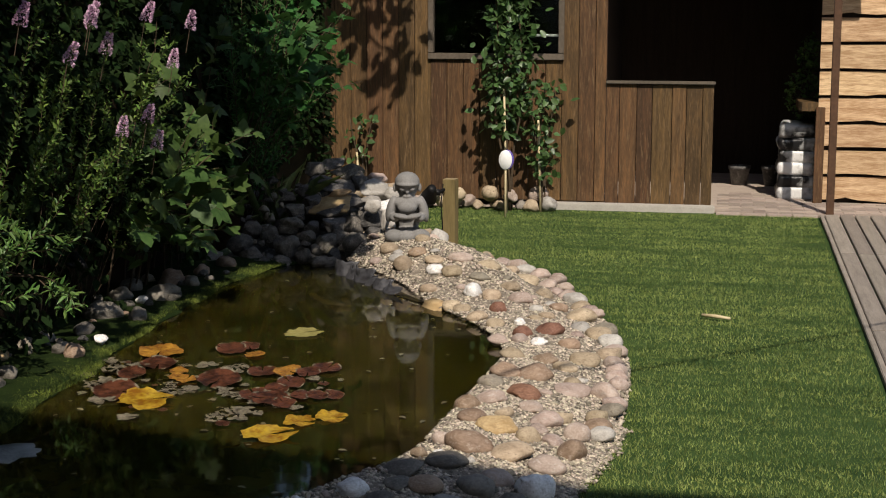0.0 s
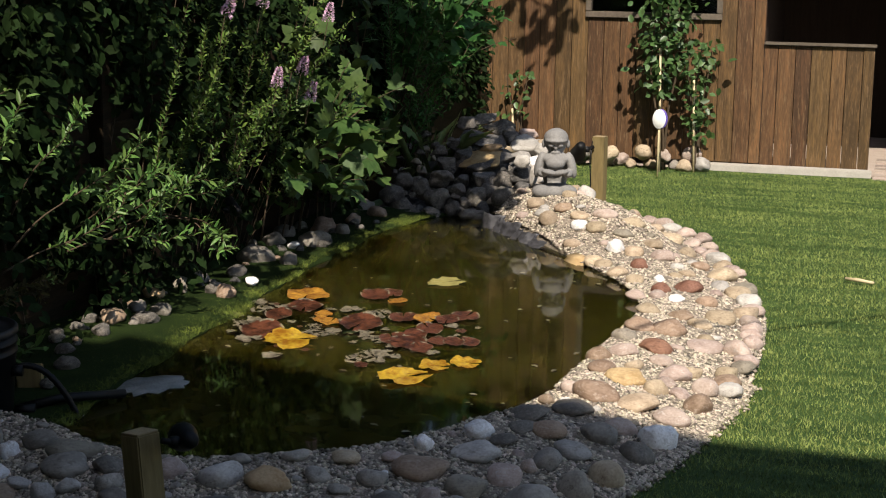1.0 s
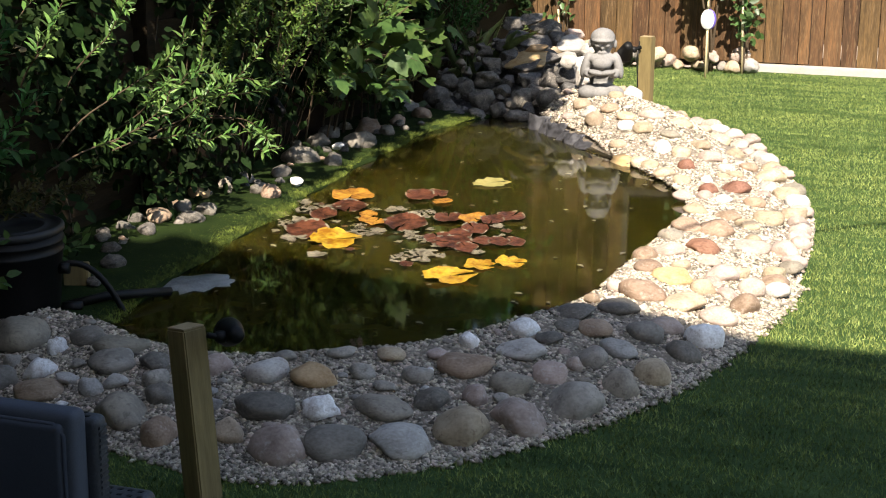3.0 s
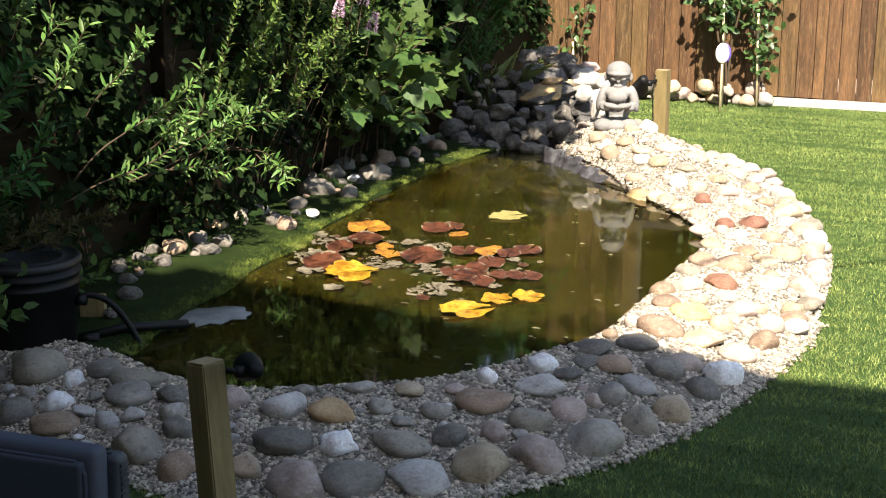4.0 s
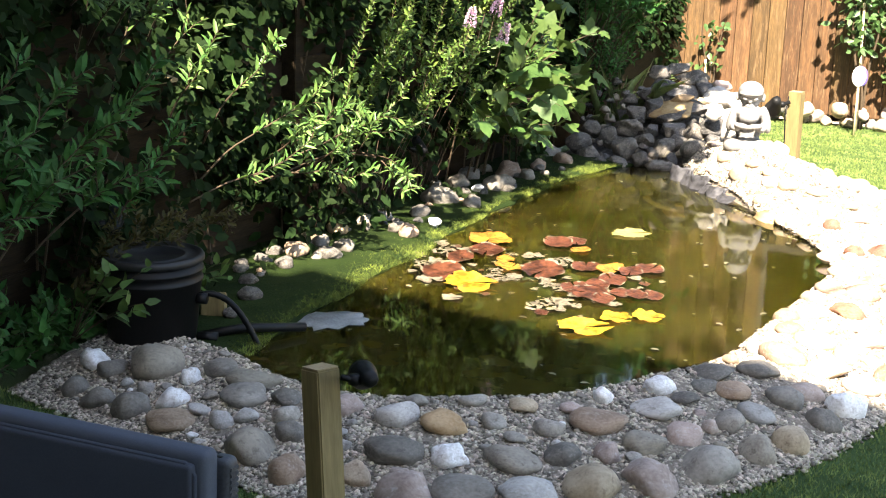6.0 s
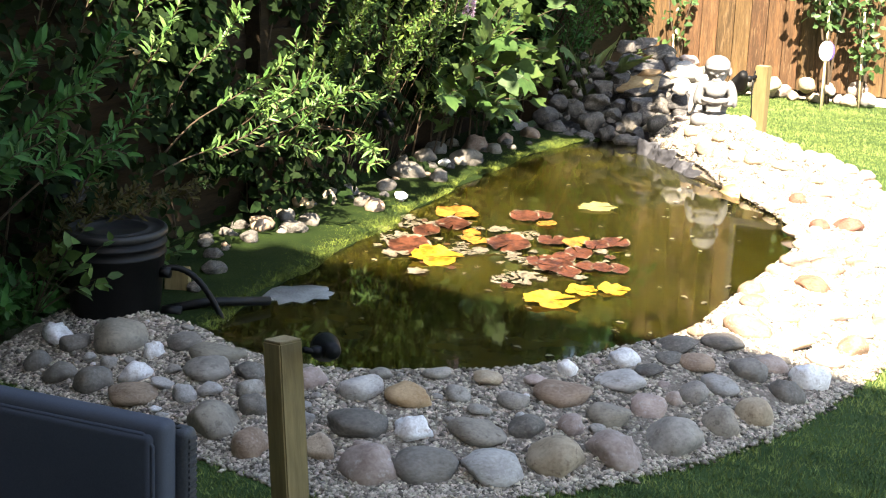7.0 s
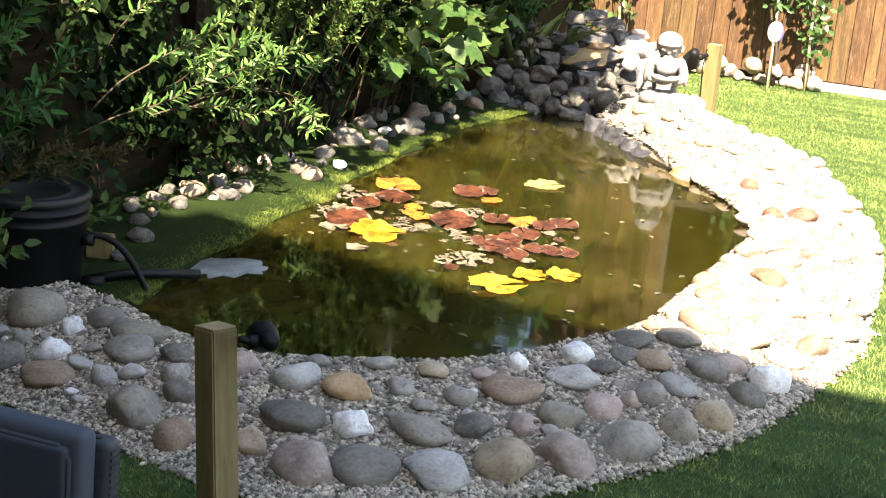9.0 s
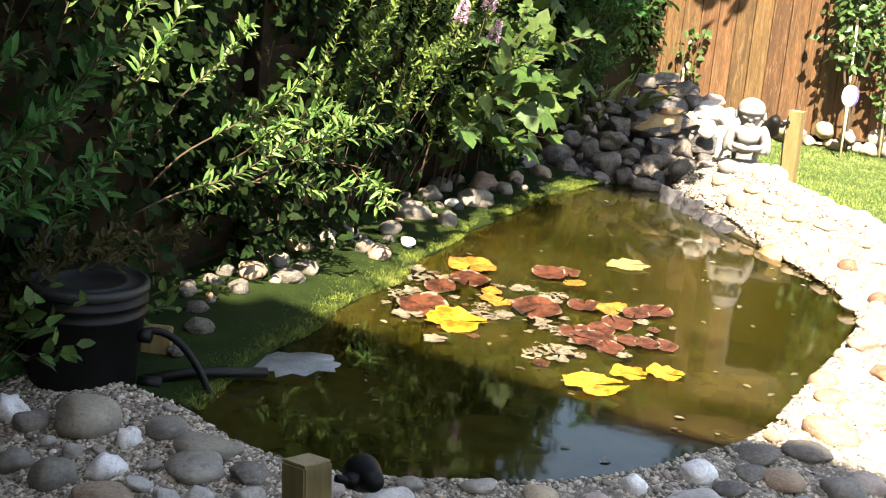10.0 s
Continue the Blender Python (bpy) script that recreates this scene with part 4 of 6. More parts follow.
# trees behind the fence and the shed
def tree(x, y, height, crown, count, seed, label, low=0.35, limbs=(), thick=140):
    r = np.random.default_rng(seed)
    t = thing("tree", label, "tree", (x, y, -0.05), group="trees behind the garden")
    trunk = [(0.1 * math.sin(k * 1.3 + seed), 0.1 * math.cos(k + seed), height * 0.8 * k / 6) for k in range(7)]
    part("trunk", tube(trunk, [0.17 - 0.022 * k for k in range(7)], 10), BARK, t, smooth=True)
    where = []
    bm = bmesh.new()
    for k in range(16):
        a = k * 2.4 + r.uniform(-0.3, 0.3)
        z0 = height * r.uniform(0.3, 0.75)
        reach = crown * r.uniform(0.55, 1.0)
        end = np.array((math.cos(a) * reach, math.sin(a) * reach, min(height, z0 + height * r.uniform(0.08, 0.3))))
        line = stem_line((0, 0, z0), end, 0.2, 6)
        tube([Vector(q) for q in line], [0.05 - 0.008 * i for i in range(6)], 6, bm)
        for q in line[2:]:
            where.append(cloud(r, q, (crown * 0.3, crown * 0.3, crown * 0.24), count // 64))
    for limb in limbs:
        end = np.array(limb) - (x, y, -0.05)
        line = stem_line((0, 0, height * 0.4), end, 0.5, 8)
        tube([Vector(q) for q in line], [0.045 - 0.005 * i for i in range(8)], 6, bm)
        for q in line[5:]:
            where.append(cloud(r, q, (0.34, 0.38, 0.28), thick))
    part("limbs", bm, BARK, t, smooth=True)
    where = np.concatenate(where)
    where = where[where[:, 2] > height * low]
    n = len(where)
    part("crown", leaf_mesh("crown", where, r.normal(0, 1, (n, 3)), r.normal(0, 0.5, (n, 3)) + (0, 0, 1), r.uniform(0.09, 0.17, n), 0.6, LEAF_TREE), None, t)
    return t


tree(-4.4, 11.6, 6.4, 1.9, 6400, 11, "broad green tree overhanging the corner of the garden", limbs=((-0.95, 9.4, 3.5), (-1.1, 9.9, 3.4)), thick=70)
tree(-3.9, 7.6, 6.2, 1.9, 6400, 12, "broad green tree overhanging the rockery", limbs=((-0.5, 5.6, 2.7), (-0.8, 5.9, 2.8), (-1.0, 6.3, 2.7), (-0.65, 6.3, 2.9), (-1.3, 6.8, 2.6), (-0.8, 5.7, 2.8)), thick=190)
# limbs out of view, placed between sun and shrubs to cast shade
tree(-4.0, 4.4, 6.0, 1.8, 5600, 13, "broad green tree with unseen limbs added to shade the fence", limbs=((-1.7, 3.3, 2.4), (-1.1, 3.7, 2.4), (-0.75, 4.2, 2.75)), thick=55)
# whole tree is unseen, added to block skylight over the bucket's corner
tree(-4.2, 0.9, 6.0, 1.9, 6000, 19, "unseen broad green tree added to shade the fence by the house", limbs=((-1.35, 0.2, 2.6), (-1.25, 0.8, 2.7), (-1.6, -0.2, 2.8), (-1.5, 0.6, 2.6)), thick=130)
tree(-3.0, 15.4, 3.75, 1.7, 9000, 17, "low leafy tree behind the shed's corner", low=0.3)
tree(-5.0, 15.2, 6.2, 1.6, 9000, 18, "tall leafy tree behind the garden's corner")
tree(-0.6, 18.5, 6.4, 2.6, 11000, 14, "leafy tree rising behind the shed")
tree(2.2, 18.0, 5.6, 1.9, 6400, 15, "leafy tree rising behind the shed")
tree(5.2, 17.0, 5.6, 2.0, 6400, 16, "leafy tree rising behind the shed")

# turf: blades on the lawn and the strip by the water
def blades(name, where, height, material, lean=0.5):
    n = len(where)
    a = rng.uniform(0, 2 * math.pi, n)
    side = np.stack([np.cos(a), np.sin(a), np.zeros(n)], 1) * rng.uniform(0.001, 0.002, (n, 1))
    tip = np.stack([rng.normal(0, lean, n), rng.normal(-0.1, lean, n), np.ones(n)], 1) * (height * rng.uniform(0.6, 1.2, (n, 1)))
    pts = np.stack([where - side, where + side, where + tip], 1).reshape(-1, 3)
    return raw_mesh(name, pts, np.arange(3 * n).reshape(-1, 3), material)


n = 420000
y = 1.0 + 10.1 * rng.uniform(0, 1, n) ** 1.35
x = rng.uniform(-1.95, 2.02, n)
right = np.interp(y, CURVE[40:81, 3], CURVE[40:81, 2])
far_side = np.interp(y, CURVE[80:, 3], CURVE[80:, 2])
edge = np.where(y < CURVE[80, 3], right, far_side)
front = np.interp(x, CURVE[:48, 2], CURVE[:48, 3])
inside = (y > front) & (x < edge) & (y < 8.9)
keep = ~inside & ~((y > 8.9) & (x < -0.9) & (y < 9.4))
grass = blades("turf_blades", np.stack([x[keep], y[keep], np.full(keep.sum(), 0.0)], 1), 0.016, TURF, 0.5)
tagged(new("turf_blades", grass), "short green artificial grass blades of the lawn", "grass", kind="stuff")
n = 70000
y = rng.uniform(2.95, 7.7, n)
x = np.interp(y, strip[:, 1], strip[:, 0]) + 0.03 - 0.66 * rng.uniform(0, 1, n) + 0.05 * np.sin(y * 5) * np.sin(y * 2.3)
tagged(new("margin_blades", blades("margin_blades", np.stack([x, y, np.full(n, 0.086)], 1), 0.02, MOSS, 0.8)), "mossy green turf blades beside the water", "grass", kind="stuff")


# ---- rockery with a spill of flat stones at the head of the pond ----
ROCKS = {}


def whole(bm):
    """Brings a stone to a size of one along each axis."""
    for k in range(3):
        low, high = min(v.co[k] for v in bm.verts), max(v.co[k] for v in bm.verts)
        for v in bm.verts:
            v.co[k] = (v.co[k] - low) / (high - low) - 0.5
    return bm


def rock_mesh(seed, tone, rough):
    key = (seed, tone, rough)
    if key not in ROCKS:
        bm = bmesh.new()
        bmesh.ops.create_icosphere(bm, subdivisions=3, radius=0.5)
        o = Vector((seed * 5.7, seed * 2.3, seed * 1.1))
        for v in bm.verts:
            d = v.co.normalized()
            v.co *= 1 + (0.34 + 0.1 * rough) * noise.noise(d * 1.2 + o) + 0.14 * noise.noise(d * 2.8 + o) + (0.03 + 0.05 * rough) * noise.noise(d * 8 + o)
            planes = [Vector((1, 0.3, 0.4)), Vector((-0.6, -0.8, 0.3)), Vector((0.2, 0.4, 1)), Vector((-0.3, 0.9, -0.2))]
            if rough == 1:
                planes += [Vector((0.7, -0.7, 0.5)), Vector((-0.9, 0.2, 0.5)), Vector((0.1, -1, 0.1)), Vector((0.5, 0.8, 0.4))]
            for n in planes:
                n = (n + 0.6 * noise.noise_vector(o + n)).normalized()
                over = v.co.dot(n) - (0.31 if rough == 1 else 0.38)
                if over > 0:
                    v.co -= n * over * (0.94 if rough == 1 else 0.7)
        ROCKS[key] = mesh_of(whole(bm), "rock", STONE[tone], not rough)
        if rough:
            ROCKS[key].shade_smooth()
    return ROCKS[key]


rockery = thing("rockery", "rockery of grey stones and flat slabs with a dry waterfall", "rockery", (-1.25, 8.25, 0))
bm = bmesh.new()
bmesh.ops.create_grid(bm, x_segments=24, y_segments=24, size=0.5)
for v in bm.verts:
    d = math.hypot(v.co.x * 1.0, v.co.y * 1.0) * 2
    v.co = (v.co.x * 1.15 - 0.1, v.co.y * 1.5 + 0.1, 0.03 + 0.5 * max(0.0, 1 - d * d) ** 0.8 * (0.14 + 0.88 * float(smoothstep(-0.25, 0.3, v.co.y))) + 0.03 * noise.noise(v.co * 9))
part("mound", bm, STONE["s"], rockery, "dark slate-toned mound between the stones", smooth=True)
r = np.random.default_rng(21)


def rock(x, y, z, w, d, h, tone, rough=0, turn=None, seed=None):
    k = int(r.integers(0, 6)) if seed is None else seed
    tilt = (r.uniform(-15, 15), r.uniform(-15, 15), r.uniform(0, 360) if turn is None else turn)
    return part("rock", rock_mesh(k, tone, rough), None, rockery, at=pose(x + 1.25, y - 8.25, z, *tilt) @ Matrix.Diagonal((w * 0.9, d * 0.9, h * 0.95, 1)))


# rounded stones stacked at the water, flat spill slabs in the middle, pale broken stones towards the statue
# tones also paint light: dark in the shaded heap, pale where sun falls
rock(-1.516, 8.276, 0.425, 0.129, 0.117, 0.085, 'k', 2)
rock(-1.407, 8.026, 0.270, 0.205, 0.186, 0.127, 'k', 2)
rock(-1.424, 8.16, 0.353, 0.159, 0.143, 0.118, 'k', 1)
rock(-1.539, 7.932, 0.212, 0.185, 0.168, 0.155, 'k', 2)
rock(-1.396, 7.85, 0.161, 0.195, 0.177, 0.169, 'k', 2)
rock(-1.293, 7.929, 0.210, 0.172, 0.156, 0.120, 'k', 1)
rock(-1.269, 7.771, 0.112, 0.170, 0.155, 0.140, 'k', 2)
rock(-1.146, 7.884, 0.182, 0.177, 0.160, 0.141, 'k', 2)
rock(-1.128, 7.719, 0.080, 0.227, 0.205, 0.118, 'k', 2)
rock(-1.673, 7.979, 0.241, 0.163, 0.148, 0.133, 'k', 2)
rock(-1.703, 7.855, 0.164, 0.185, 0.168, 0.165, 'k', 2)
rock(-1.614, 7.769, 0.110, 0.178, 0.161, 0.136, 'k', 1)
rock(-1.278, 8.017, 0.264, 0.120, 0.109, 0.099, 's', 1)
rock(-1.203, 7.831, 0.149, 0.106, 0.096, 0.092, 'k', 2)
rock(-1.187, 8.236, 0.400, 0.366, 0.332, 0.084, 'y', 1)
rock(-1.198, 8.154, 0.349, 0.303, 0.274, 0.083, 'k', 1)
rock(-1.193, 8.311, 0.447, 0.196, 0.178, 0.067, 'y', 1)
rock(-1.061, 8.239, 0.401, 0.200, 0.182, 0.073, 's', 1)
rock(-1.19, 8.381, 0.490, 0.296, 0.268, 0.074, 's', 1)
rock(-1.319, 8.408, 0.506, 0.261, 0.237, 0.114, 's', 1)
rock(-1.179, 8.509, 0.569, 0.262, 0.238, 0.114, 'k', 1)
rock(-1.29, 8.596, 0.623, 0.201, 0.182, 0.069, 'k', 1)
rock(-1.391, 8.521, 0.576, 0.170, 0.153, 0.115, 'k', 1)
rock(-1.046, 8.426, 0.517, 0.173, 0.156, 0.113, 's', 1)
rock(-1.008, 8.044, 0.281, 0.209, 0.189, 0.153, 'k', 2)
rock(-0.916, 8.09, 0.309, 0.275, 0.250, 0.153, 's', 1)
rock(-0.977, 7.855, 0.164, 0.223, 0.202, 0.232, 'k', 2)
rock(-0.859, 7.96, 0.229, 0.218, 0.198, 0.151, 's', 1)
rock(-1.134, 8.035, 0.275, 0.210, 0.190, 0.138, 's', 1)
rock(-1.079, 7.944, 0.219, 0.148, 0.134, 0.120, 'k', 1)
rock(-0.929, 8.357, 0.475, 0.276, 0.250, 0.129, 'l', 1)
rock(-0.837, 8.212, 0.385, 0.229, 0.208, 0.111, 'w', 1)
rock(-0.948, 8.252, 0.410, 0.182, 0.165, 0.095, 'l', 1)
rock(-0.814, 8.102, 0.317, 0.167, 0.151, 0.127, 'l', 1)
rock(-1.008, 8.368, 0.482, 0.166, 0.150, 0.078, 'k', 1)
rock(-0.824, 8.321, 0.453, 0.183, 0.165, 0.112, 'l', 1)
rock(-1.102, 8.475, 0.548, 0.155, 0.140, 0.085, 'k', 1)
rock(-1.407, 8.324, 0.454, 0.185, 0.168, 0.113, 's', 1)
rock(-1.337, 8.229, 0.395, 0.183, 0.166, 0.129, 's', 1)
rock(-1.401, 7.724, 0.082, 0.176, 0.160, 0.108, 'k', 2)
rock(-1.515, 7.692, 0.062, 0.176, 0.160, 0.119, 'k', 2)
rock(-1.076, 7.783, 0.119, 0.117, 0.105, 0.108, 's', 1)
rock(-0.966, 8.463, 0.541, 0.185, 0.168, 0.085, 'p', 1)
# small rubble wedged between them, toned dark on the shaded side and pale on the sunlit
for k in range(110):
    x, y = r.uniform(-1.8, -0.75), r.uniform(7.68, 8.45)
    w = r.uniform(0.05, 0.1)
    rock(x, y, 0.07 + 0.6 * (y - 7.72) + r.uniform(-0.03, 0.03), w, w * r.uniform(0.5, 0.9), w * r.uniform(0.4, 0.8), str(r.choice(["s", "k", "o", "k"] if x < -0.95 else ["l", "t", "g", "l"])), 1)
for x, y, z, w, h, tone in ((-0.76, 7.86, 0.36, 0.085, 0.17, "l"), (-0.44, 7.9, 0.23, 0.16, 0.15, "l"), (-0.53, 8.0, 0.22, 0.14, 0.13, "t"), (-0.86, 7.95, 0.42, 0.14, 0.1, "l")):
    rock(x, y, z, w, w * 0.8, h, tone, 0)

# ---- stones along the fence side of the water ----
edging = thing("stone_edging", "loose rounded stones along the turf strip by the fence", "stone edging", (-1.7, 5.2, 0.1))


def loose(parent, o, x, y, z, w, h, tone, rough=1):
    k = int(r.integers(0, 6))
    return part("stone", rock_mesh(k, tone, rough * (k % 2)), None, parent, at=pose(x - o[0], y - o[1], z - o[2], r.uniform(-10, 10), r.uniform(-10, 10), r.uniform(0, 360)) @ Matrix.Diagonal((w, w * 0.8, h, 1)))


EDGE = (-1.7, 5.2, 0.1)


def edge_stone(x, y, z, w, tone):
    loose(edging, EDGE, x, y, z - 0.02, w, w * 0.62, tone, 0)


# darkest tone by the bucket puts that corner's shade into the stones
edge_stone(-1.900, 4.001, 0.140, 0.073, 'k')
edge_stone(-1.746, 4.102, 0.140, 0.097, 'k')
edge_stone(-1.809, 4.318, 0.140, 0.140, 'b')
edge_stone(-1.674, 4.367, 0.140, 0.125, 'k')
edge_stone(-1.682, 4.539, 0.140, 0.117, 'd')
edge_stone(-1.901, 4.591, 0.140, 0.094, 'b')
edge_stone(-1.886, 4.840, 0.140, 0.123, 'y')
edge_stone(-1.855, 5.082, 0.140, 0.115, 'o')
edge_stone(-1.583, 4.999, 0.140, 0.123, 'b')
edge_stone(-1.553, 5.241, 0.140, 0.083, 'w')
edge_stone(-1.787, 5.834, 0.140, 0.209, 'd')
edge_stone(-1.605, 5.849, 0.140, 0.124, 'd')
edge_stone(-1.889, 6.306, 0.140, 0.176, 'd')
edge_stone(-1.725, 6.215, 0.140, 0.080, 'w')
edge_stone(-1.929, 6.819, 0.140, 0.093, 'o')
edge_stone(-1.787, 6.829, 0.140, 0.205, 'b')
edge_stone(-1.675, 6.398, 0.140, 0.189, 'd')
edge_stone(-1.663, 6.782, 0.140, 0.105, 'o')
edge_stone(-1.937, 6.580, 0.140, 0.162, 'd')
edge_stone(-1.964, 6.188, 0.140, 0.087, 'd')
edge_stone(-1.854, 3.920, 0.140, 0.072, 'k')
edge_stone(-1.733, 3.776, 0.140, 0.083, 'k')
edge_stone(-1.602, 3.575, 0.140, 0.103, 'k')
edge_stone(-1.524, 3.302, 0.140, 0.073, 'k')
edge_stone(-1.901, 4.284, 0.140, 0.085, 'k')
edge_stone(-1.876, 4.130, 0.140, 0.074, 'k')
edge_stone(-1.818, 4.560, 0.140, 0.103, 'd')
edge_stone(-1.826, 5.234, 0.140, 0.112, 'd')
edge_stone(-1.667, 5.020, 0.140, 0.092, 'd')
edge_stone(-1.720, 5.427, 0.140, 0.125, 'd')
edge_stone(-1.715, 7.148, 0.140, 0.123, 'b')
edge_stone(-1.831, 7.634, 0.140, 0.158, 'd')
edge_stone(-1.667, 7.438, 0.140, 0.140, 'b')
for k in range(30):
    y = r.uniform(3.7, 7.2)
    w = r.uniform(0.04, 0.08)
    loose(edging, EDGE, -1.82 + 0.05 * (y - 3.7) + r.uniform(-0.1, 0.1), y, 0.1 + w * 0.2, w, w * 0.6, str(r.choice(["k", "b", "k", "d", "s"])), 0)

# ---- stone border at the foot of the shed ----
border = thing("stone_border", "low border of pale rounded stones along the shed's foot", "stone border", (-0.8, 11.1, 0))
for k in range(26):
    x = -1.95 + k * 0.073 + r.uniform(-0.02, 0.02)
    w = r.uniform(0.11, 0.19)
    loose(border, (-0.8, 11.1, 0), x, 11.08 + r.uniform(-0.09, 0.08), w * 0.34 + (0.07 if k % 3 == 0 else 0), w, w * 0.75, str(r.choice(["t", "l", "p", "g", "t"])), 0)

# ---- pipes, foam and block by the bucket ----
hose = thing("bucket_hose", "bent black ribbed hose from the bucket into the water", "hose", (-1.45, 3.0, 0.26))
pts = stem_line((-0.03, 0.0, 0.0), (0.17, 0.1, -0.2), 0.16, 24)
bm = tube([Vector(q) for q in pts], [0.0105 + (0.0018 if k % 2 else 0) for k in range(24)], 12)
part("tube", bm, BLACK_PLASTIC, hose, smooth=True)
part("clip", tube([(0.168, 0.1, -0.19), (0.174, 0.103, -0.203)], 0.019, 12), STONE["l"], hose, "pale hose clip", smooth=True)
pipe = thing("outlet_pipe", "black outlet pipe lying across the turf strip", "pipe", (-1.47, 3.02, 0.125))
part("tube", tube([(0, 0, -0.015), (0.1, 0.12, 0.0), (0.24, 0.32, -0.025)], 0.017, 14), BLACK_PLASTIC, pipe, smooth=True)
bm = bmesh.new()
rim = []
for k in range(26):
    a = 2 * math.pi * k / 26
    q = 1 + 0.6 * noise.noise(Vector((math.cos(a) * 2.4, math.sin(a) * 2.4, 4))) + 0.15 * noise.noise(Vector((a * 3, 0, 9)))
    rim.append((math.cos(a) * 0.15 * q, math.sin(a) * 0.11 * q))
top = [bm.verts.new((x, y, 0.003)) for x, y in rim]
low = [bm.verts.new((x * 1.03, y * 1.03, -0.006)) for x, y in rim]
mid = bm.verts.new((0, 0, 0.007))
for k in range(26):
    bm.faces.new((mid, top[k], top[(k + 1) % 26]))
    bm.faces.new((low[k], low[(k + 1) % 26], top[(k + 1) % 26], top[k]))
foam = new("filter_wool", mesh_of(bm, "filter_wool", FOAM, True))
foam.matrix_basis = pose(-1.23, 3.55, WATER_Z, 0, 0, 48)
tagged(foam, "pale grey pad of filter wool floating at the pipe's end", "filter pad")
block = new("wooden_block", mesh_of(box(-0.045, 0.045, -0.03, 0.03, 0, 0.085, 0.004), "wooden_block", POST_WOOD))
block.matrix_basis = pose(-1.6, 3.3, 0.1, 0, 0, 20)
tagged(block, "small sawn wooden block beside the filter bucket", "wooden block")

# ---- spotlights on the posts ----
def spotlight(at, turn, tilt, label, size=1.05):
    s = thing("garden_spotlight", label, "spotlight", at, turn, "pond spotlights")
    s.scale = (size, size, size)
    m = Matrix.Rotation(radians(tilt), 4, "X")
    bm = spun([(0, -0.045), (0.016, -0.045), (0.022, -0.03), (0.028, 0.0), (0.036, 0.035), (0.038, 0.05), (0.033, 0.05), (0.03, 0.035), (0, 0.033)], 24)
    bmesh.ops.transform(bm, verts=bm.verts, matrix=m)
    part("shade", bm, BLACK_PLASTIC, s, smooth=True)
    part("bracket", tube([(0.0, 0.0, -0.02), (-0.04, -0.015, 0.0), (-0.07, -0.02, 0.01)], 0.008, 8), BLACK_PLASTIC, s, smooth=True)
    part("knuckle", spun([(0, -0.014), (0.014, -0.012), (0.018, 0), (0.014, 0.012), (0, 0.014)], 14, centre=(-0.035, -0.012, 0)), BLACK_PLASTIC, s, smooth=True)
    return s


spotlight((-0.262, 1.89, 0.462), 40, -100, "black garden spotlight fixed to the near post")
spotlight((-0.54, 8.16, 0.49), 205, 128, "black garden spotlight fixed to the post above the statue", 1.45)
spotlight((-1.850, 5.687, 0.400), 60, -70, "dark garden spotlight half hidden among the shrubs at the fence", 1.2)
# spotlight form reused for an unclear dark round object
spotlight((-1.850, 3.012, 0.473), 30, -60, "unclear dark round object above the filter bucket, built as a spotlight", 1.2)
cable = thing("lamp_cable", "thin black cable hanging down the post", "cable", (-0.47, 8.23, 0.54))
part("wire", tube([(0, 0, 0), (-0.01, -0.02, -0.12), (0.0, -0.015, -0.28), (-0.02, -0.03, -0.4), (-0.09, -0.1, -0.39)], 0.0045, 6), BLACK_PLASTIC, cable, smooth=True)

# ---- white label disc on its stake ----
disc = thing("label_disc", "round white plastic disc on a thin wooden stake", "plant label", (-0.41, 10.6, 0))
bm = spun([(0, -0.004), (0.075, -0.004), (0.078, 0), (0.075, 0.004), (0, 0.004)], 32)
bmesh.ops.transform(bm, verts=bm.verts, matrix=Matrix.Translation((0, 0, 0.46)) @ Matrix.Rotation(radians(90), 4, "X") @ Matrix.Diagonal((0.68, 1, 1, 1)))
part("disc", bm, WHITE, disc, smooth=True)
bm = spun([(0, 0.005), (0.075, 0.005), (0.078, 0.008), (0.075, 0.011), (0, 0.011)], 32)
bmesh.ops.transform(bm, verts=bm.verts, matrix=Matrix.Translation((0.014, 0, 0.462)) @ Matrix.Rotation(radians(90), 4, "X") @ Matrix.Scale(-1, 4, (0, 0, 1)) @ Matrix.Diagonal((0.68, 1, 1, 1)))
part("backing", bm, surface("purple_plastic", (0.09, 0.06, 0.3), (0.14, 0.1, 0.4), rough=0.4, bump=0.05), disc, "purple backing disc", smooth=True)
part("stake", tube([(0.0, 0.012, -0.05), (0.0, 0.012, 0.5)], 0.008, 8), CANE, disc, smooth=True)

# ---- liner folds and a flat stone at the far water's edge ----
liner = thing("pond_liner_edge", "folded black pond liner showing at the water's edge", "pond liner", (-0.7, 7.25, 0.08))
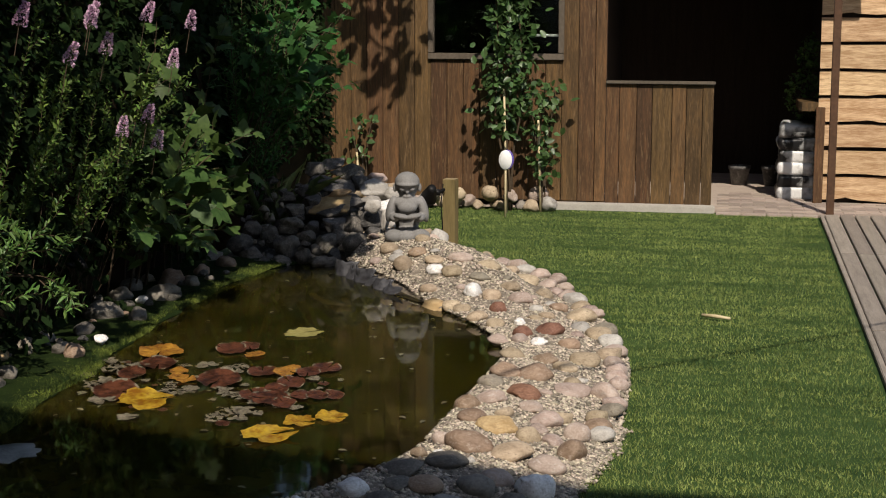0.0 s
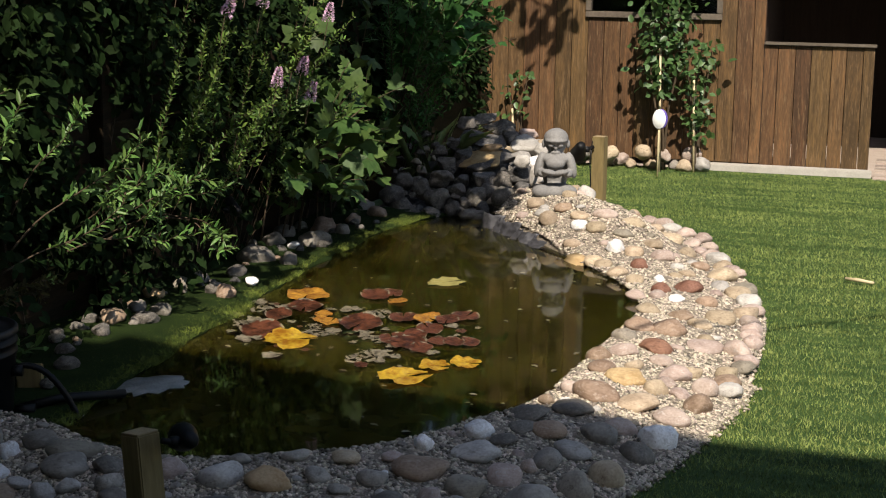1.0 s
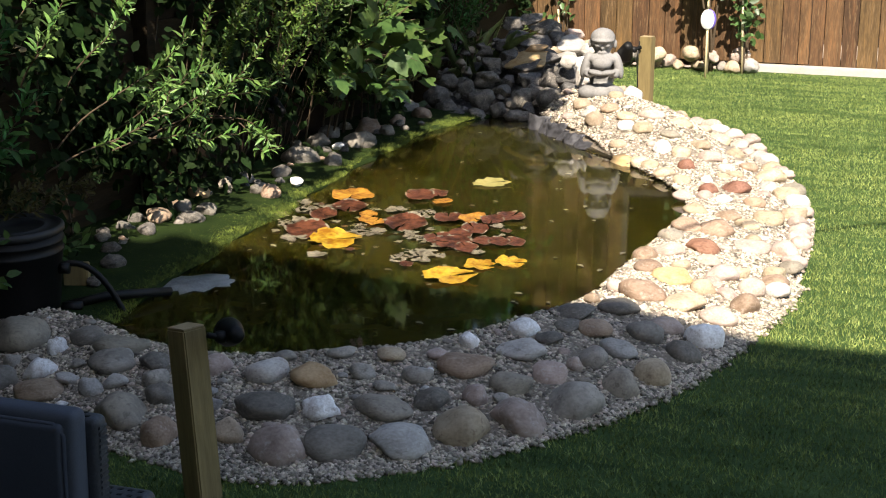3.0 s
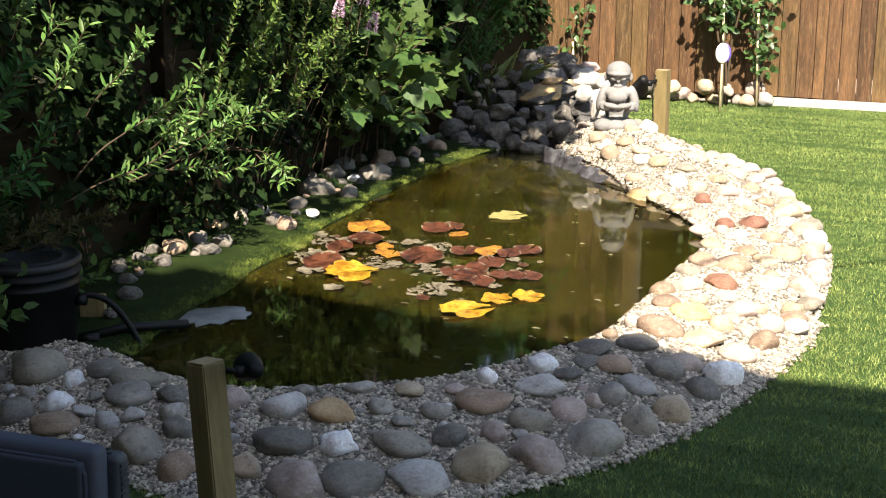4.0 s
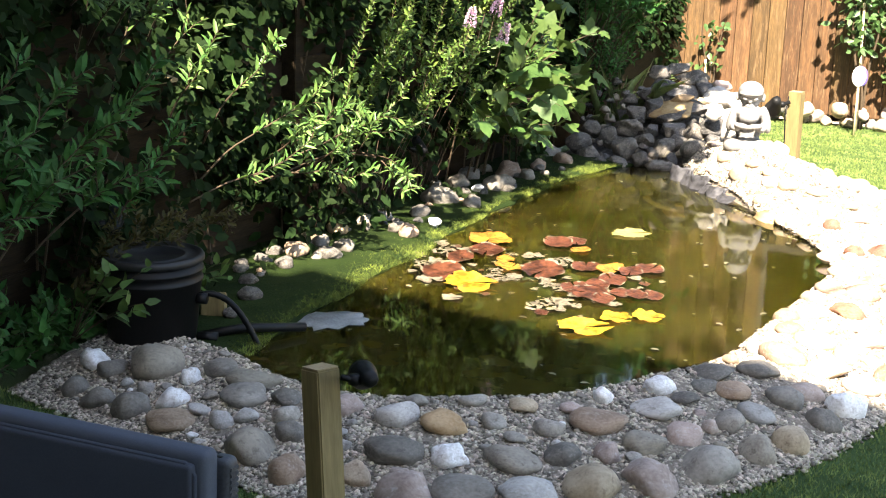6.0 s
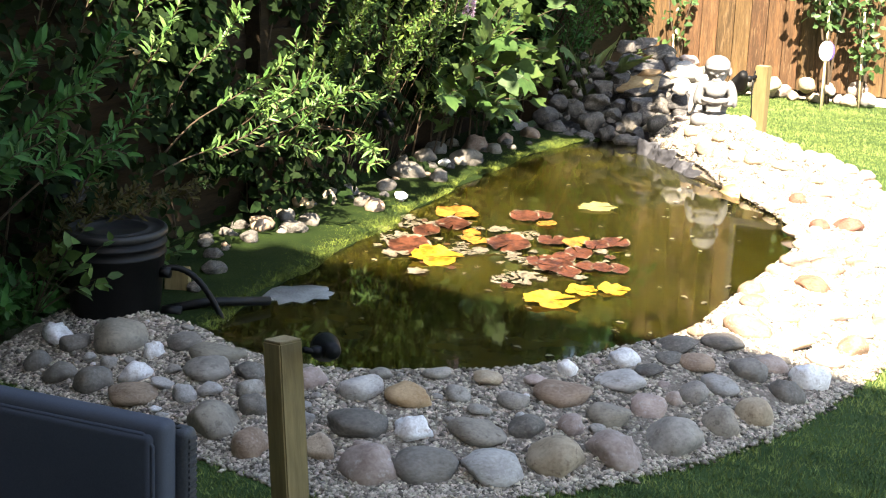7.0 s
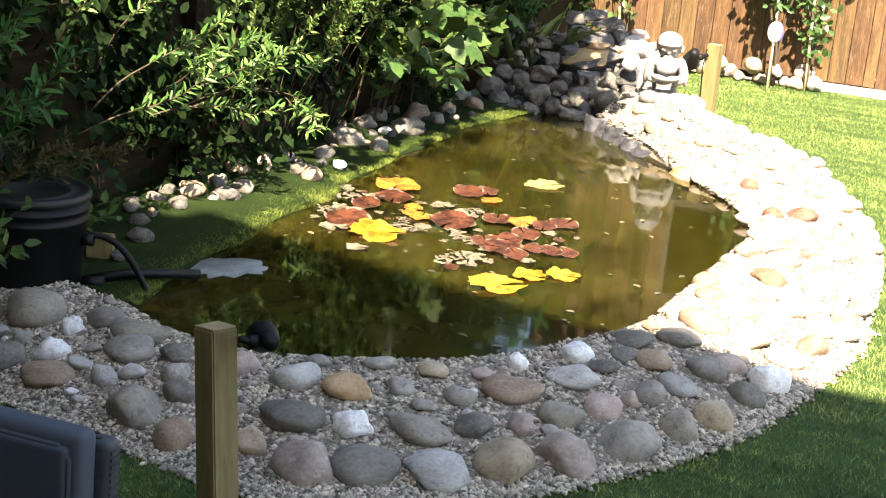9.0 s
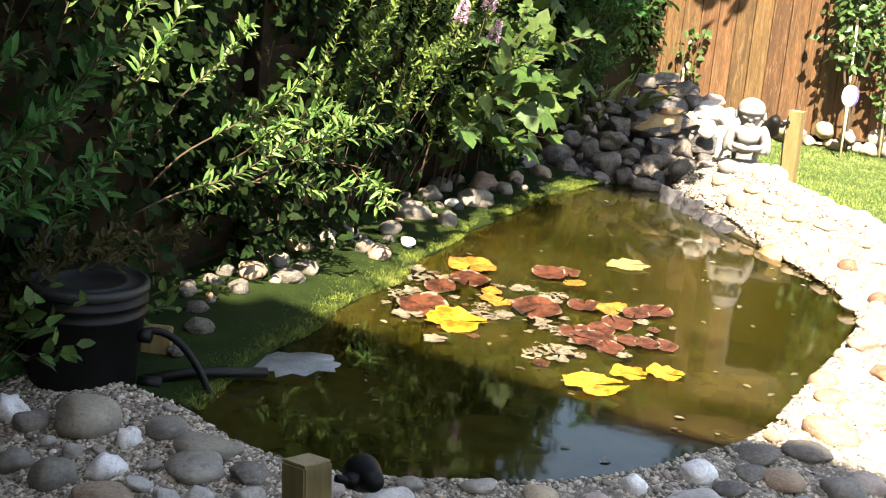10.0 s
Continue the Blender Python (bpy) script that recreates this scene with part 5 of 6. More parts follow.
for k, (f, wide, tall, turn) in enumerate(((0.0, 0.17, 0.13, -30), (0.2, 0.14, 0.09, -66), (0.36, 0.19, 0.12, -44), (0.58, 0.09, 0.06, -80), (0.7, 0.15, 0.07, -40), (0.92, 0.2, 0.045, -60))):
    x, y = -0.2 + 0.46 * f, 0.19 - 0.56 * f
    bm = bmesh.new()
    bmesh.ops.create_grid(bm, x_segments=14, y_segments=10, size=0.5)
    for v in bm.verts:
        u, w = v.co.x, v.co.y
        bulge = 0.035 * math.cos(u * 3.1) + 0.014 * noise.noise(Vector((u * 5, w * 4, k)))
        v.co = (u * wide * (1 + 0.25 * w), -0.01 - bulge - 0.045 * (0.5 - w), 0.02 + w * tall + 0.018 * noise.noise(Vector((u * 4, k, 7))))
    fold = part("fold", bm, LINER, liner, smooth=True)
    fold.matrix_basis = pose(x, y, 0, 0, 0, turn)
    thick = fold.modifiers.new("thickness", "SOLIDIFY")
    thick.thickness = 0.003
flat = new("flat_stone", mesh_of(box(-0.09, 0.09, -0.05, 0.05, -0.05, 0.035, 0.02), "flat_stone", STONE["y"], True))
flat.matrix_basis = pose(-0.19, 6.52, 0.08, 12, 0, -50)
tagged(flat, "ochre flat stone leaning at the water's edge", "stone")

# ---- floating leaves ----
PADS = {"R": (PAD_RED, "reddish-brown lily pad floating on the water"), "Y": (PAD_YELLOW, "curled bright yellow lily pad"),
        "O": (PAD_ORANGE, "orange dying lily pad floating on the water"), "P": (PAD_GREEN, "pale yellow-green fallen leaf floating on the water"),
        "D": (PAD_DRY, "ragged pale dry lily pad fragment")}


def pad_mesh(kind, seed):
    """A floating leaf one unit across: a notched disc with a wavy, torn rim; yellow ones are folded up along one side."""
    bm = bmesh.new()
    n = 44
    ragged = {"R": 0.1, "Y": 0.3, "O": 0.26, "P": 0.4, "D": 0.55}[kind]
    notch = {"R": 0.1, "Y": 0.1, "O": 0.12, "P": 0.1, "D": 0.16}[kind]
    o = Vector((seed * 3.7, seed * 1.9, ord(kind)))
    rings = []
    for share in (0.0, 0.35, 0.7, 0.9, 1.0):
        line = []
        for k in range(n):
            a = notch + (2 * math.pi - 2 * notch) * k / (n - 1)
            d = Vector((math.cos(a), math.sin(a), 0))
            torn = ragged * noise.noise(d * 1.7 + o) + 0.4 * ragged * noise.noise(d * 6 + o)
            rr = 0.5 * share * (1 + torn * (share > 0.5))
            x, y = d.x * rr, d.y * rr
            z = 0.05 * noise.noise(Vector((x * 5, y * 5, seed))) + 0.025 * noise.noise(Vector((x * 13, y * 13, seed)))
            z += 0.05 * share**4 * (1 + math.sin(3 * a + seed)) * (kind in "RO")
            if kind == "Y":
                z += 0.22 * max(0.0, y + 0.05) ** 1.5 + 0.08 * max(0.0, abs(x) - 0.2) + 0.05 * math.sin(3 * a + seed) * share**2
            if kind == "D":
                z += 0.08 * share * math.sin(2 * a + seed)
            line.append(bm.verts.new((x, y, z)))
        rings.append(line)
    for a, b in zip(rings, rings[1:]):
        for k in range(n - 1):
            bm.faces.new((a[k], a[k + 1], b[k + 1], b[k]))
    bmesh.ops.remove_doubles(bm, verts=bm.verts, dist=1e-5)
    if kind == "D" and seed % 2:
        gone = [f for f in bm.faces if noise.noise(f.calc_center_median() * 5 + o) > 0.12]
        bmesh.ops.delete(bm, geom=gone, context="FACES")
    mats = [PADS[kind][0], PAD_DRY]
    if kind == "R":
        for f in bm.faces:
            c = f.calc_center_median()
            if c.xy.length > 0.45 and noise.noise(c * 4 + o) > 0.05:
                f.material_index = 1
    return mesh_of(bm, "pad", mats, True)


PAD_MESHES = {}


def lily_pad(x, y, across, tilt, kind):
    """A pad whose near edge lies on the water and whose far edge is lifted by tilt degrees."""
    k = int(x * 97 + y * 61) % 5
    if (kind, k) not in PAD_MESHES:
        PAD_MESHES[kind, k] = pad_mesh(kind, k)
    q = random.Random(int(x * 991) + int(y * 577))
    ob = new("lily_pad" if kind != "P" else "fallen_leaf", PAD_MESHES[kind, k])
    turn = q.uniform(0, 360) if kind != "Y" else q.uniform(-30, 30)
    depth = across * {"Y": 0.9, "P": 0.85, "D": 0.85}.get(kind, 0.95)
    lift = 0.004 + q.uniform(0, 0.004) + 0.5 * depth * math.sin(radians(tilt))
    ob.matrix_basis = (pose(x, y, WATER_Z + lift, 0, 0, 20) @ pose(0, 0, 0, tilt, 0, 0)
                       @ Matrix.Diagonal((across, depth, across * (0.7 if kind == "Y" else 0.6), 1)) @ Matrix.Rotation(radians(turn), 4, "Z"))
    return tagged(ob, PADS[kind][1], "lily pad" if kind != "P" else "leaf", "leaves floating on the pond")


lily_pad(-1.235, 5.176, 0.202, 7, 'O')
lily_pad(-1.160, 4.959, 0.170, 6, 'R')
lily_pad(-1.023, 4.840, 0.086, 8, 'O')
lily_pad(-0.999, 4.746, 0.075, 8, 'O')
lily_pad(-1.208, 4.756, 0.131, 11, 'R')
lily_pad(-1.144, 4.425, 0.198, 11, 'R')
lily_pad(-0.986, 4.332, 0.228, 5, 'Y')
lily_pad(-0.930, 4.485, 0.105, 6, 'D')
lily_pad(-0.932, 5.296, 0.145, 11, 'R')
lily_pad(-0.869, 5.375, 0.102, 11, 'R')
lily_pad(-0.800, 5.244, 0.094, 3, 'O')
lily_pad(-0.703, 5.728, 0.187, 5, 'P')
lily_pad(-0.941, 4.982, 0.092, 6, 'D')
lily_pad(-0.790, 4.996, 0.081, 6, 'D')
lily_pad(-0.785, 4.688, 0.197, 11, 'R')
lily_pad(-0.656, 4.890, 0.130, 8, 'R')
lily_pad(-0.545, 4.926, 0.130, 8, 'O')
lily_pad(-0.455, 4.915, 0.110, 11, 'R')
lily_pad(-0.396, 5.016, 0.131, 8, 'R')
lily_pad(-0.477, 4.717, 0.126, 11, 'R')
lily_pad(-0.505, 4.596, 0.110, 11, 'R')
lily_pad(-0.484, 4.438, 0.158, 10, 'R')
lily_pad(-0.574, 4.503, 0.123, 10, 'R')
lily_pad(-0.413, 4.393, 0.106, 10, 'R')
lily_pad(-0.382, 4.542, 0.103, 6, 'R')
lily_pad(-0.312, 4.537, 0.094, 11, 'R')
lily_pad(-0.252, 4.564, 0.094, 11, 'R')
lily_pad(-0.598, 4.254, 0.105, 6, 'D')
lily_pad(-0.621, 4.159, 0.090, 6, 'D')
lily_pad(-0.560, 4.061, 0.057, 11, 'R')
lily_pad(-0.531, 4.162, 0.071, 6, 'D')
lily_pad(-0.339, 3.939, 0.194, 5, 'Y')
lily_pad(-0.282, 4.153, 0.122, 5, 'Y')
lily_pad(-0.179, 4.238, 0.126, 5, 'Y')
lily_pad(-1.281, 4.654, 0.085, 6, 'D')
lily_pad(-1.313, 4.579, 0.089, 6, 'D')
lily_pad(-1.324, 4.861, 0.113, 6, 'D')
lily_pad(-0.874, 4.580, 0.082, 6, 'D')
lily_pad(-0.946, 4.721, 0.089, 8, 'O')
lily_pad(-0.727, 4.590, 0.077, 6, 'D')
lily_pad(-0.962, 4.113, 0.095, 0, 'D')
lily_pad(-0.620, 4.491, 0.104, 6, 'D')
lily_pad(-0.554, 4.280, 0.096, 6, 'D')
lily_pad(-0.488, 4.258, 0.059, 6, 'D')
lily_pad(-1.166, 4.329, 0.095, 6, 'D')
lily_pad(-0.902, 4.789, 0.075, 6, 'D')
lily_pad(-0.346, 4.354, 0.055, 6, 'D')
lily_pad(-1.242, 4.919, 0.103, 6, 'D')
lily_pad(-1.398, 4.714, 0.066, 6, 'D')
lily_pad(-0.839, 4.967, 0.066, 6, 'D')
lily_pad(-0.989, 4.628, 0.073, 6, 'D')
lily_pad(-1.411, 4.994, 0.078, 6, 'D')

# ragged fragments between the pads
scrap = random.Random(9)
for k in range(44):
    a, d = scrap.uniform(0, 6.28), scrap.uniform(0.1, 1.0) ** 0.7
    lily_pad(round(-0.85 + 0.6 * d * math.cos(a), 3), round(4.68 + 0.55 * d * math.sin(a), 3), scrap.uniform(0.025, 0.06), scrap.uniform(0, 8), scrap.choice("DDDDDR"))

# specks and petals on the water
n = 240
y = rng.uniform(3.2, 7.5, n)
x = rng.uniform(-1.4, 0.25, n)
right = np.interp(y, CURVE[24:, 1], CURVE[24:, 0]) - 0.06
near_left = np.interp(y, strip[:, 1], strip[:, 0]) + 0.05
keep = (x < right) & (x > near_left) & (rng.uniform(0, 1, n) < 0.25 + 0.75 * np.exp(-((x + 1.1) ** 2 + (y - 4.9) ** 2) / 0.5))
n = int(keep.sum())
where = np.stack([x[keep], y[keep], np.full(n, WATER_Z + 0.004)], 1)
tagged(new("water_specks", leaf_mesh("water_specks", where, rng.normal(0, 1, (n, 3)) * (1, 1, 0.02), np.tile((0, 0, 1.0), (n, 1)), rng.uniform(0.012, 0.04, n), 0.6, PAD_DRY)),
       "small pale petals and flecks floating on the pond", "floating debris", kind="stuff")

# ---- small things ----
twig = new("twig", mesh_of(tube([(0, 0, 0.012), (0.07, -0.03, 0.014), (0.15, -0.06, 0.01)], [0.009, 0.011, 0.008], 7), "twig", CANE, True))
twig.matrix_basis = pose(1.21, 6.86, 0.012)
tagged(twig, "pale broken stick lying on the lawn", "stick")
box_on_fence = thing("bird_box", "small weathered wooden bird box fixed to the fence", "bird box", (-1.95, 3.41, 0.94))
part("body", box(-0.1, -0.01, -0.045, 0.045, -0.07, 0.045, 0.003), FENCE_WOOD, box_on_fence)
bm = box(-0.1, 0.08, -0.07, 0.07, 0.046, 0.06, 0.003)
bmesh.ops.rotate(bm, verts=bm.verts, cent=(-0.1, 0, 0.07), matrix=Matrix.Rotation(radians(14), 3, "Y"))
part("roof", bm, END_WOOD, box_on_fence, "tan sawn roof board")

# stacked bags in the shed doorway
bags = thing("bag_stack", "stack of black and white plastic compost bags", "bag stack", (1.9, 12.35, 0.0))
BAG = surface("printed_plastic_bag", (0.012, 0.012, 0.013), (0.72, 0.72, 0.71), rough=0.35, scale=2.6, fine=16, bump=0.5, step=0.03, contrast=4.0, fine_mix=0.2, spread=0.15)
for k in range(6):
    bm = soft_box(-0.17 + 0.014 * (k % 2), 0.18 - 0.012 * (k % 3), -0.2, 0.2, 0.106 * k, 0.106 * k + 0.118, 0.05, 6)
    for v in bm.verts:
        v.co += 0.02 * noise.noise_vector(v.co * 7 + Vector((k, 0, 0)))
        if k == 5:
            v.co.z += 0.06 * (0.5 - abs(v.co.x + 0.03) * 3) * (v.co.z > 0.58)
        v.co.z = max(v.co.z, 0.002)
    bag = part("bag", bm, BAG, bags, smooth=True)

# made-up pot shapes standing in for two unclear objects on the shed floor
def pot(x, y, label):
    p = thing("flower_pot", label, "flower pot", (x, y, 0.006), 0, "pots in the shed")
    part("body", spun([(0, 0), (0.07, 0), (0.095, 0.15), (0.105, 0.15), (0.105, 0.18), (0.095, 0.18), (0.085, 0.15), (0, 0.14)], 24), STONE["s"], p, smooth=True)


pot(1.42, 13.2, "dark grey pot shape standing for an unclear object on the shed floor")
pot(1.72, 13.2, "dark grey pot shape standing for a second unclear object on the shed floor")

# clipped green shrub showing at the back of the opening
where = np.concatenate([cloud(rng, (0, 0, 0.25), (0.2, 0.2, 0.25), 420), cloud(rng, (0.05, 0, 0.62), (0.16, 0.16, 0.16), 260)])
bush = thing("potted_bush", "clipped green bush standing behind the bags", "bush", (1.98, 12.75, 0.62))
part("foliage", leaf_mesh("foliage", where, rng.normal(0, 1, (len(where), 3)), rng.normal(0, 1, (len(where), 3)), rng.uniform(0.03, 0.05, len(where)), 0.6, LEAF_WILLOW), None, bush)
part("tub", spun([(0, -0.615), (0.14, -0.615), (0.18, 0.0), (0.17, 0.02), (0, 0.02)], 24), BLACK_PLASTIC, bush, smooth=True)

# clothes line overhead, whose shadow crosses the lawn
over = to_sun * (2.6 / to_sun.z)
a, b = Vector((-2.45, 2.33, 0)) + over, Vector((4.6, 9.25, 0)) + over
line = thing("clothes_line", "thin plastic clothes line strung high over the lawn", "clothes line", (a.x, a.y, 0))
part("cord", tube([(0, 0, a.z), (b - a) * 0.5 + Vector((0, 0, a.z - 0.03)), b - a + Vector((0, 0, a.z))], 0.009, 6), WHITE, line, smooth=True)
for q in (Vector((0, 0, 0)), Vector((b.x - a.x, b.y - a.y, 0))):
    part("pole", tube([q - Vector((0, 0, 0.1)), q + Vector((0, 0, a.z + 0.05))], 0.02, 10), BLACK_PLASTIC, line, smooth=True)

# ---- deck boards and paving by the shed ----
deck = tagged(new("deck"), "grey weathered timber deck beside the lawn", "deck", kind="structure")
part("edge_board", box(2.045, 2.075, 4.0, 11.05, -0.03, 0.028, 0.004), DECK_WOOD, deck)
for k in range(15):
    x = 2.08 + k * 0.118
    for y0, y1 in ((4.0, 6.6), (6.605, 9.1), (9.105, 11.05)):
        part("deck_board", box(x, x + 0.104, y0, y1, 0.005, 0.03 + random.uniform(-0.002, 0.002), 0.004), DECK_WOOD, deck)
paving = tagged(new("paving"), "block paving before the shed doorway", "paving", kind="structure")
paver = mesh_of(box(-0.098, 0.098, -0.048, 0.048, -0.03, 0.014, 0.005), "paver", PAVER)
for i in range(12):
    for j in range(14):
        x, y = 1.33 + i * 0.202 + (0.101 if j % 2 else 0), 11.12 + j * 0.102
        if x < 2.0 or y < 11.95:
            part("paver", paver, None, paving, at=pose(x, y, random.uniform(-0.002, 0.002)))

# ---- gravel on the bank ----
OCTA = np.array([(1, 0, 0), (-1, 0, 0), (0, 1, 0), (0, -1, 0), (0, 0, 1), (0, 0, -1)], float)
OCTA_FACES = np.array([(0, 2, 4), (2, 1, 4), (1, 3, 4), (3, 0, 4), (2, 0, 5), (1, 2, 5), (3, 1, 5), (0, 3, 5)])
n = 80000
s = np.concatenate([rng.uniform(0, 72, n // 3), rng.uniform(0, len(CURVE) - 1.001, n // 3), rng.uniform(60, len(CURVE) - 1.001, n - 2 * (n // 3))])
u = rng.uniform(0.0, 1.0, n) ** 0.9
u[: n // 10] = rng.normal(0.99, 0.03, n // 10)
low, f = s.astype(int), (s - s.astype(int))[:, None]
pair = CURVE[low] * (1 - f) + CURVE[np.minimum(low + 1, len(CURVE) - 1)] * f
xy = pair[:, :2] + u[:, None] * (pair[:, 2:] - pair[:, :2])
z = np.where(u < 1, bank_height(np.clip(u, 0, 1), xy[:, 1]) - 0.002, 0.006)
size = rng.uniform(0.004, 0.0145, (n, 1)) * np.stack([rng.uniform(0.8, 1.4, n), rng.uniform(0.7, 1.1, n), rng.uniform(0.45, 0.8, n)], 1)
pts = OCTA[None] * (1 + rng.uniform(-0.25, 0.25, (n, 6, 1))) * size[:, None]
a = rng.uniform(0, 2 * math.pi, n)
t = rng.uniform(-0.6, 0.6, n)
ca, sa, ct, st = (q[:, None] for q in (np.cos(a), np.sin(a), np.cos(t), np.sin(t)))
px, py, pz = pts[..., 0], pts[..., 1], pts[..., 2]
py, pz = py * ct - pz * st, py * st + pz * ct
px, py = px * ca - py * sa, px * sa + py * ca
pts = np.stack([px + xy[:, :1], py + xy[:, 1:], pz + z[:, None]], -1)
index = OCTA_FACES[None] + (np.arange(n) * 6)[:, None, None]
tagged(new("gravel", raw_mesh("gravel", pts.reshape(-1, 3), index.reshape(-1, 3), GRAVEL)), "pale mixed gravel covering the pond bank", "gravel", kind="stuff")
# ---- cobbles of the bank ----
def cobble_mesh(seed, broken=False):
    bm = bmesh.new()
    bmesh.ops.create_icosphere(bm, subdivisions=3, radius=0.5)
    o = Vector((seed * 7.3, seed * 3.1, seed))
    for v in bm.verts:
        d = v.co.normalized()
        v.co *= 1 + 0.26 * noise.noise(d * 1.1 + o) + 0.1 * noise.noise(d * 2.6 + o) + 0.022 * noise.noise(d * 7 + o)
        v.co.z = math.copysign(abs(v.co.z * 2) ** 0.85 / 2, v.co.z)
        if broken:
            v.co *= 1 + 0.22 * noise.noise(d * 2.2 + o) + 0.1 * noise.noise(d * 6 + o)
        for n in range(5):
            cut = Vector((math.sin(seed * 3.1 + n * 2.1), math.cos(seed * 1.7 + n * 2.1), 0.9 * math.sin(seed + n * 1.7))).normalized()
            over = v.co.dot(cut) - 0.37
            if over > 0:
                v.co -= cut * over * 0.8
    return whole(bm)


COBBLES = {}


def cobble(x, y, z, w, h, tone):
    k = int((x * 31 + y * 17) * 100) % 13
    if (k, tone) not in COBBLES:
        COBBLES[k, tone] = mesh_of(cobble_mesh(k, tone == "w"), "cobble", STONE[tone], True)
    r = random.Random(int(x * 1000) * 7 + int(y * 1000))
    ob = part("cobble", COBBLES[k, tone], None, bank)
    wide, tall, sunk = (1.07, 1.14, 0.03) if y < 3.8 else (1.13, 1.02, 0.1)
    ob.matrix_basis = (pose(x, y, z - sunk * h, r.uniform(-6, 6), r.uniform(-6, 6), 22 + r.uniform(-18, 18))
                       @ Matrix.Diagonal((w * wide, w * wide * r.uniform(0.8, 0.95), h * tall, 1)))
    return ob


cobble(-1.649, 2.631, 0.088, 0.102, 0.078, 'w')
cobble(-1.557, 2.591, 0.085, 0.097, 0.064, 'd')
cobble(-1.411, 2.635, 0.105, 0.185, 0.124, 'o')
cobble(-1.241, 2.584, 0.107, 0.069, 0.066, 'w')
cobble(-1.173, 2.660, 0.128, 0.109, 0.056, 'd')
cobble(-1.008, 2.597, 0.133, 0.174, 0.066, 'o')
cobble(-0.988, 2.496, 0.114, 0.159, 0.075, 'g')
cobble(-0.844, 2.518, 0.126, 0.100, 0.053, 'd')
cobble(-1.353, 2.492, 0.076, 0.054, 0.052, 'g')
cobble(-1.448, 2.522, 0.075, 0.042, 0.030, 'l')
cobble(-1.214, 2.440, 0.079, 0.104, 0.080, 'w')
cobble(-1.479, 2.410, 0.044, 0.109, 0.077, 'd')
cobble(-1.605, 2.455, 0.045, 0.088, 0.084, 'd')
cobble(-1.332, 2.378, 0.049, 0.125, 0.099, 'd')
cobble(-1.142, 2.313, 0.055, 0.150, 0.066, 'b')
cobble(-1.089, 2.395, 0.082, 0.072, 0.036, 'l')
cobble(-0.975, 2.343, 0.078, 0.077, 0.063, 'l')
cobble(-0.913, 2.388, 0.094, 0.076, 0.049, 'l')
cobble(-1.103, 2.482, 0.101, 0.049, 0.032, 'g')
cobble(-0.790, 2.417, 0.106, 0.080, 0.062, 'g')
cobble(-0.728, 2.333, 0.088, 0.086, 0.079, 'd')
cobble(-0.796, 2.224, 0.057, 0.153, 0.129, 'o')
cobble(-0.631, 2.152, 0.044, 0.115, 0.095, 'b')
cobble(-0.434, 2.192, 0.058, 0.091, 0.086, 't')
cobble(-0.542, 2.321, 0.086, 0.044, 0.041, 'l')
cobble(-0.639, 2.534, 0.130, 0.098, 0.068, 'p')
cobble(-0.474, 2.544, 0.126, 0.132, 0.079, 'l')
cobble(-0.465, 2.663, 0.140, 0.069, 0.040, 'g')
cobble(-0.328, 2.565, 0.119, 0.137, 0.089, 'y')
cobble(-0.315, 2.759, 0.141, 0.087, 0.033, 'g')
cobble(-0.391, 2.353, 0.089, 0.166, 0.085, 'd')
cobble(-0.230, 2.388, 0.085, 0.107, 0.085, 'w')
cobble(-0.326, 2.248, 0.066, 0.055, 0.038, 'p')
cobble(-0.261, 2.149, 0.044, 0.162, 0.125, 'p')
cobble(-0.118, 2.232, 0.049, 0.169, 0.086, 'd')
cobble(-0.062, 2.475, 0.081, 0.163, 0.072, 'o')
cobble(0.047, 2.316, 0.044, 0.170, 0.082, 'l')
cobble(-0.199, 2.656, 0.121, 0.080, 0.046, 'g')
cobble(-0.160, 2.801, 0.137, 0.092, 0.037, 't')
cobble(0.073, 2.851, 0.113, 0.176, 0.067, 'b')
cobble(0.200, 3.052, 0.115, 0.160, 0.061, 'l')
cobble(-0.036, 2.706, 0.113, 0.093, 0.060, 'g')
cobble(0.055, 2.579, 0.081, 0.113, 0.075, 'd')
cobble(0.237, 2.812, 0.081, 0.129, 0.076, 'o')
cobble(0.162, 2.670, 0.080, 0.078, 0.068, 'p')
cobble(0.327, 2.942, 0.081, 0.110, 0.076, 'p')
cobble(0.185, 2.472, 0.043, 0.170, 0.129, 't')
cobble(0.321, 2.619, 0.039, 0.164, 0.121, 'p')
cobble(0.444, 2.812, 0.040, 0.180, 0.136, 'g')
cobble(0.540, 3.013, 0.039, 0.116, 0.110, 'o')
cobble(0.615, 3.162, 0.037, 0.114, 0.103, 't')
cobble(0.671, 3.417, 0.042, 0.115, 0.087, 'd')
cobble(0.709, 3.606, 0.045, 0.133, 0.115, 'w')
cobble(0.033, 3.018, 0.137, 0.067, 0.064, 'w')
cobble(0.160, 3.233, 0.136, 0.113, 0.058, 'w')
cobble(0.273, 3.506, 0.127, 0.133, 0.051, 'd')
cobble(0.393, 3.660, 0.112, 0.147, 0.059, 'd')
cobble(0.280, 3.357, 0.121, 0.088, 0.033, 'd')
cobble(0.369, 3.381, 0.109, 0.121, 0.051, 'b')
cobble(0.476, 3.276, 0.082, 0.120, 0.054, 'l')
cobble(0.526, 3.480, 0.081, 0.120, 0.088, 'g')
cobble(0.577, 3.612, 0.074, 0.123, 0.063, 'p')
cobble(0.425, 3.143, 0.083, 0.101, 0.080, 'g')
cobble(0.376, 3.060, 0.082, 0.052, 0.050, 'p')
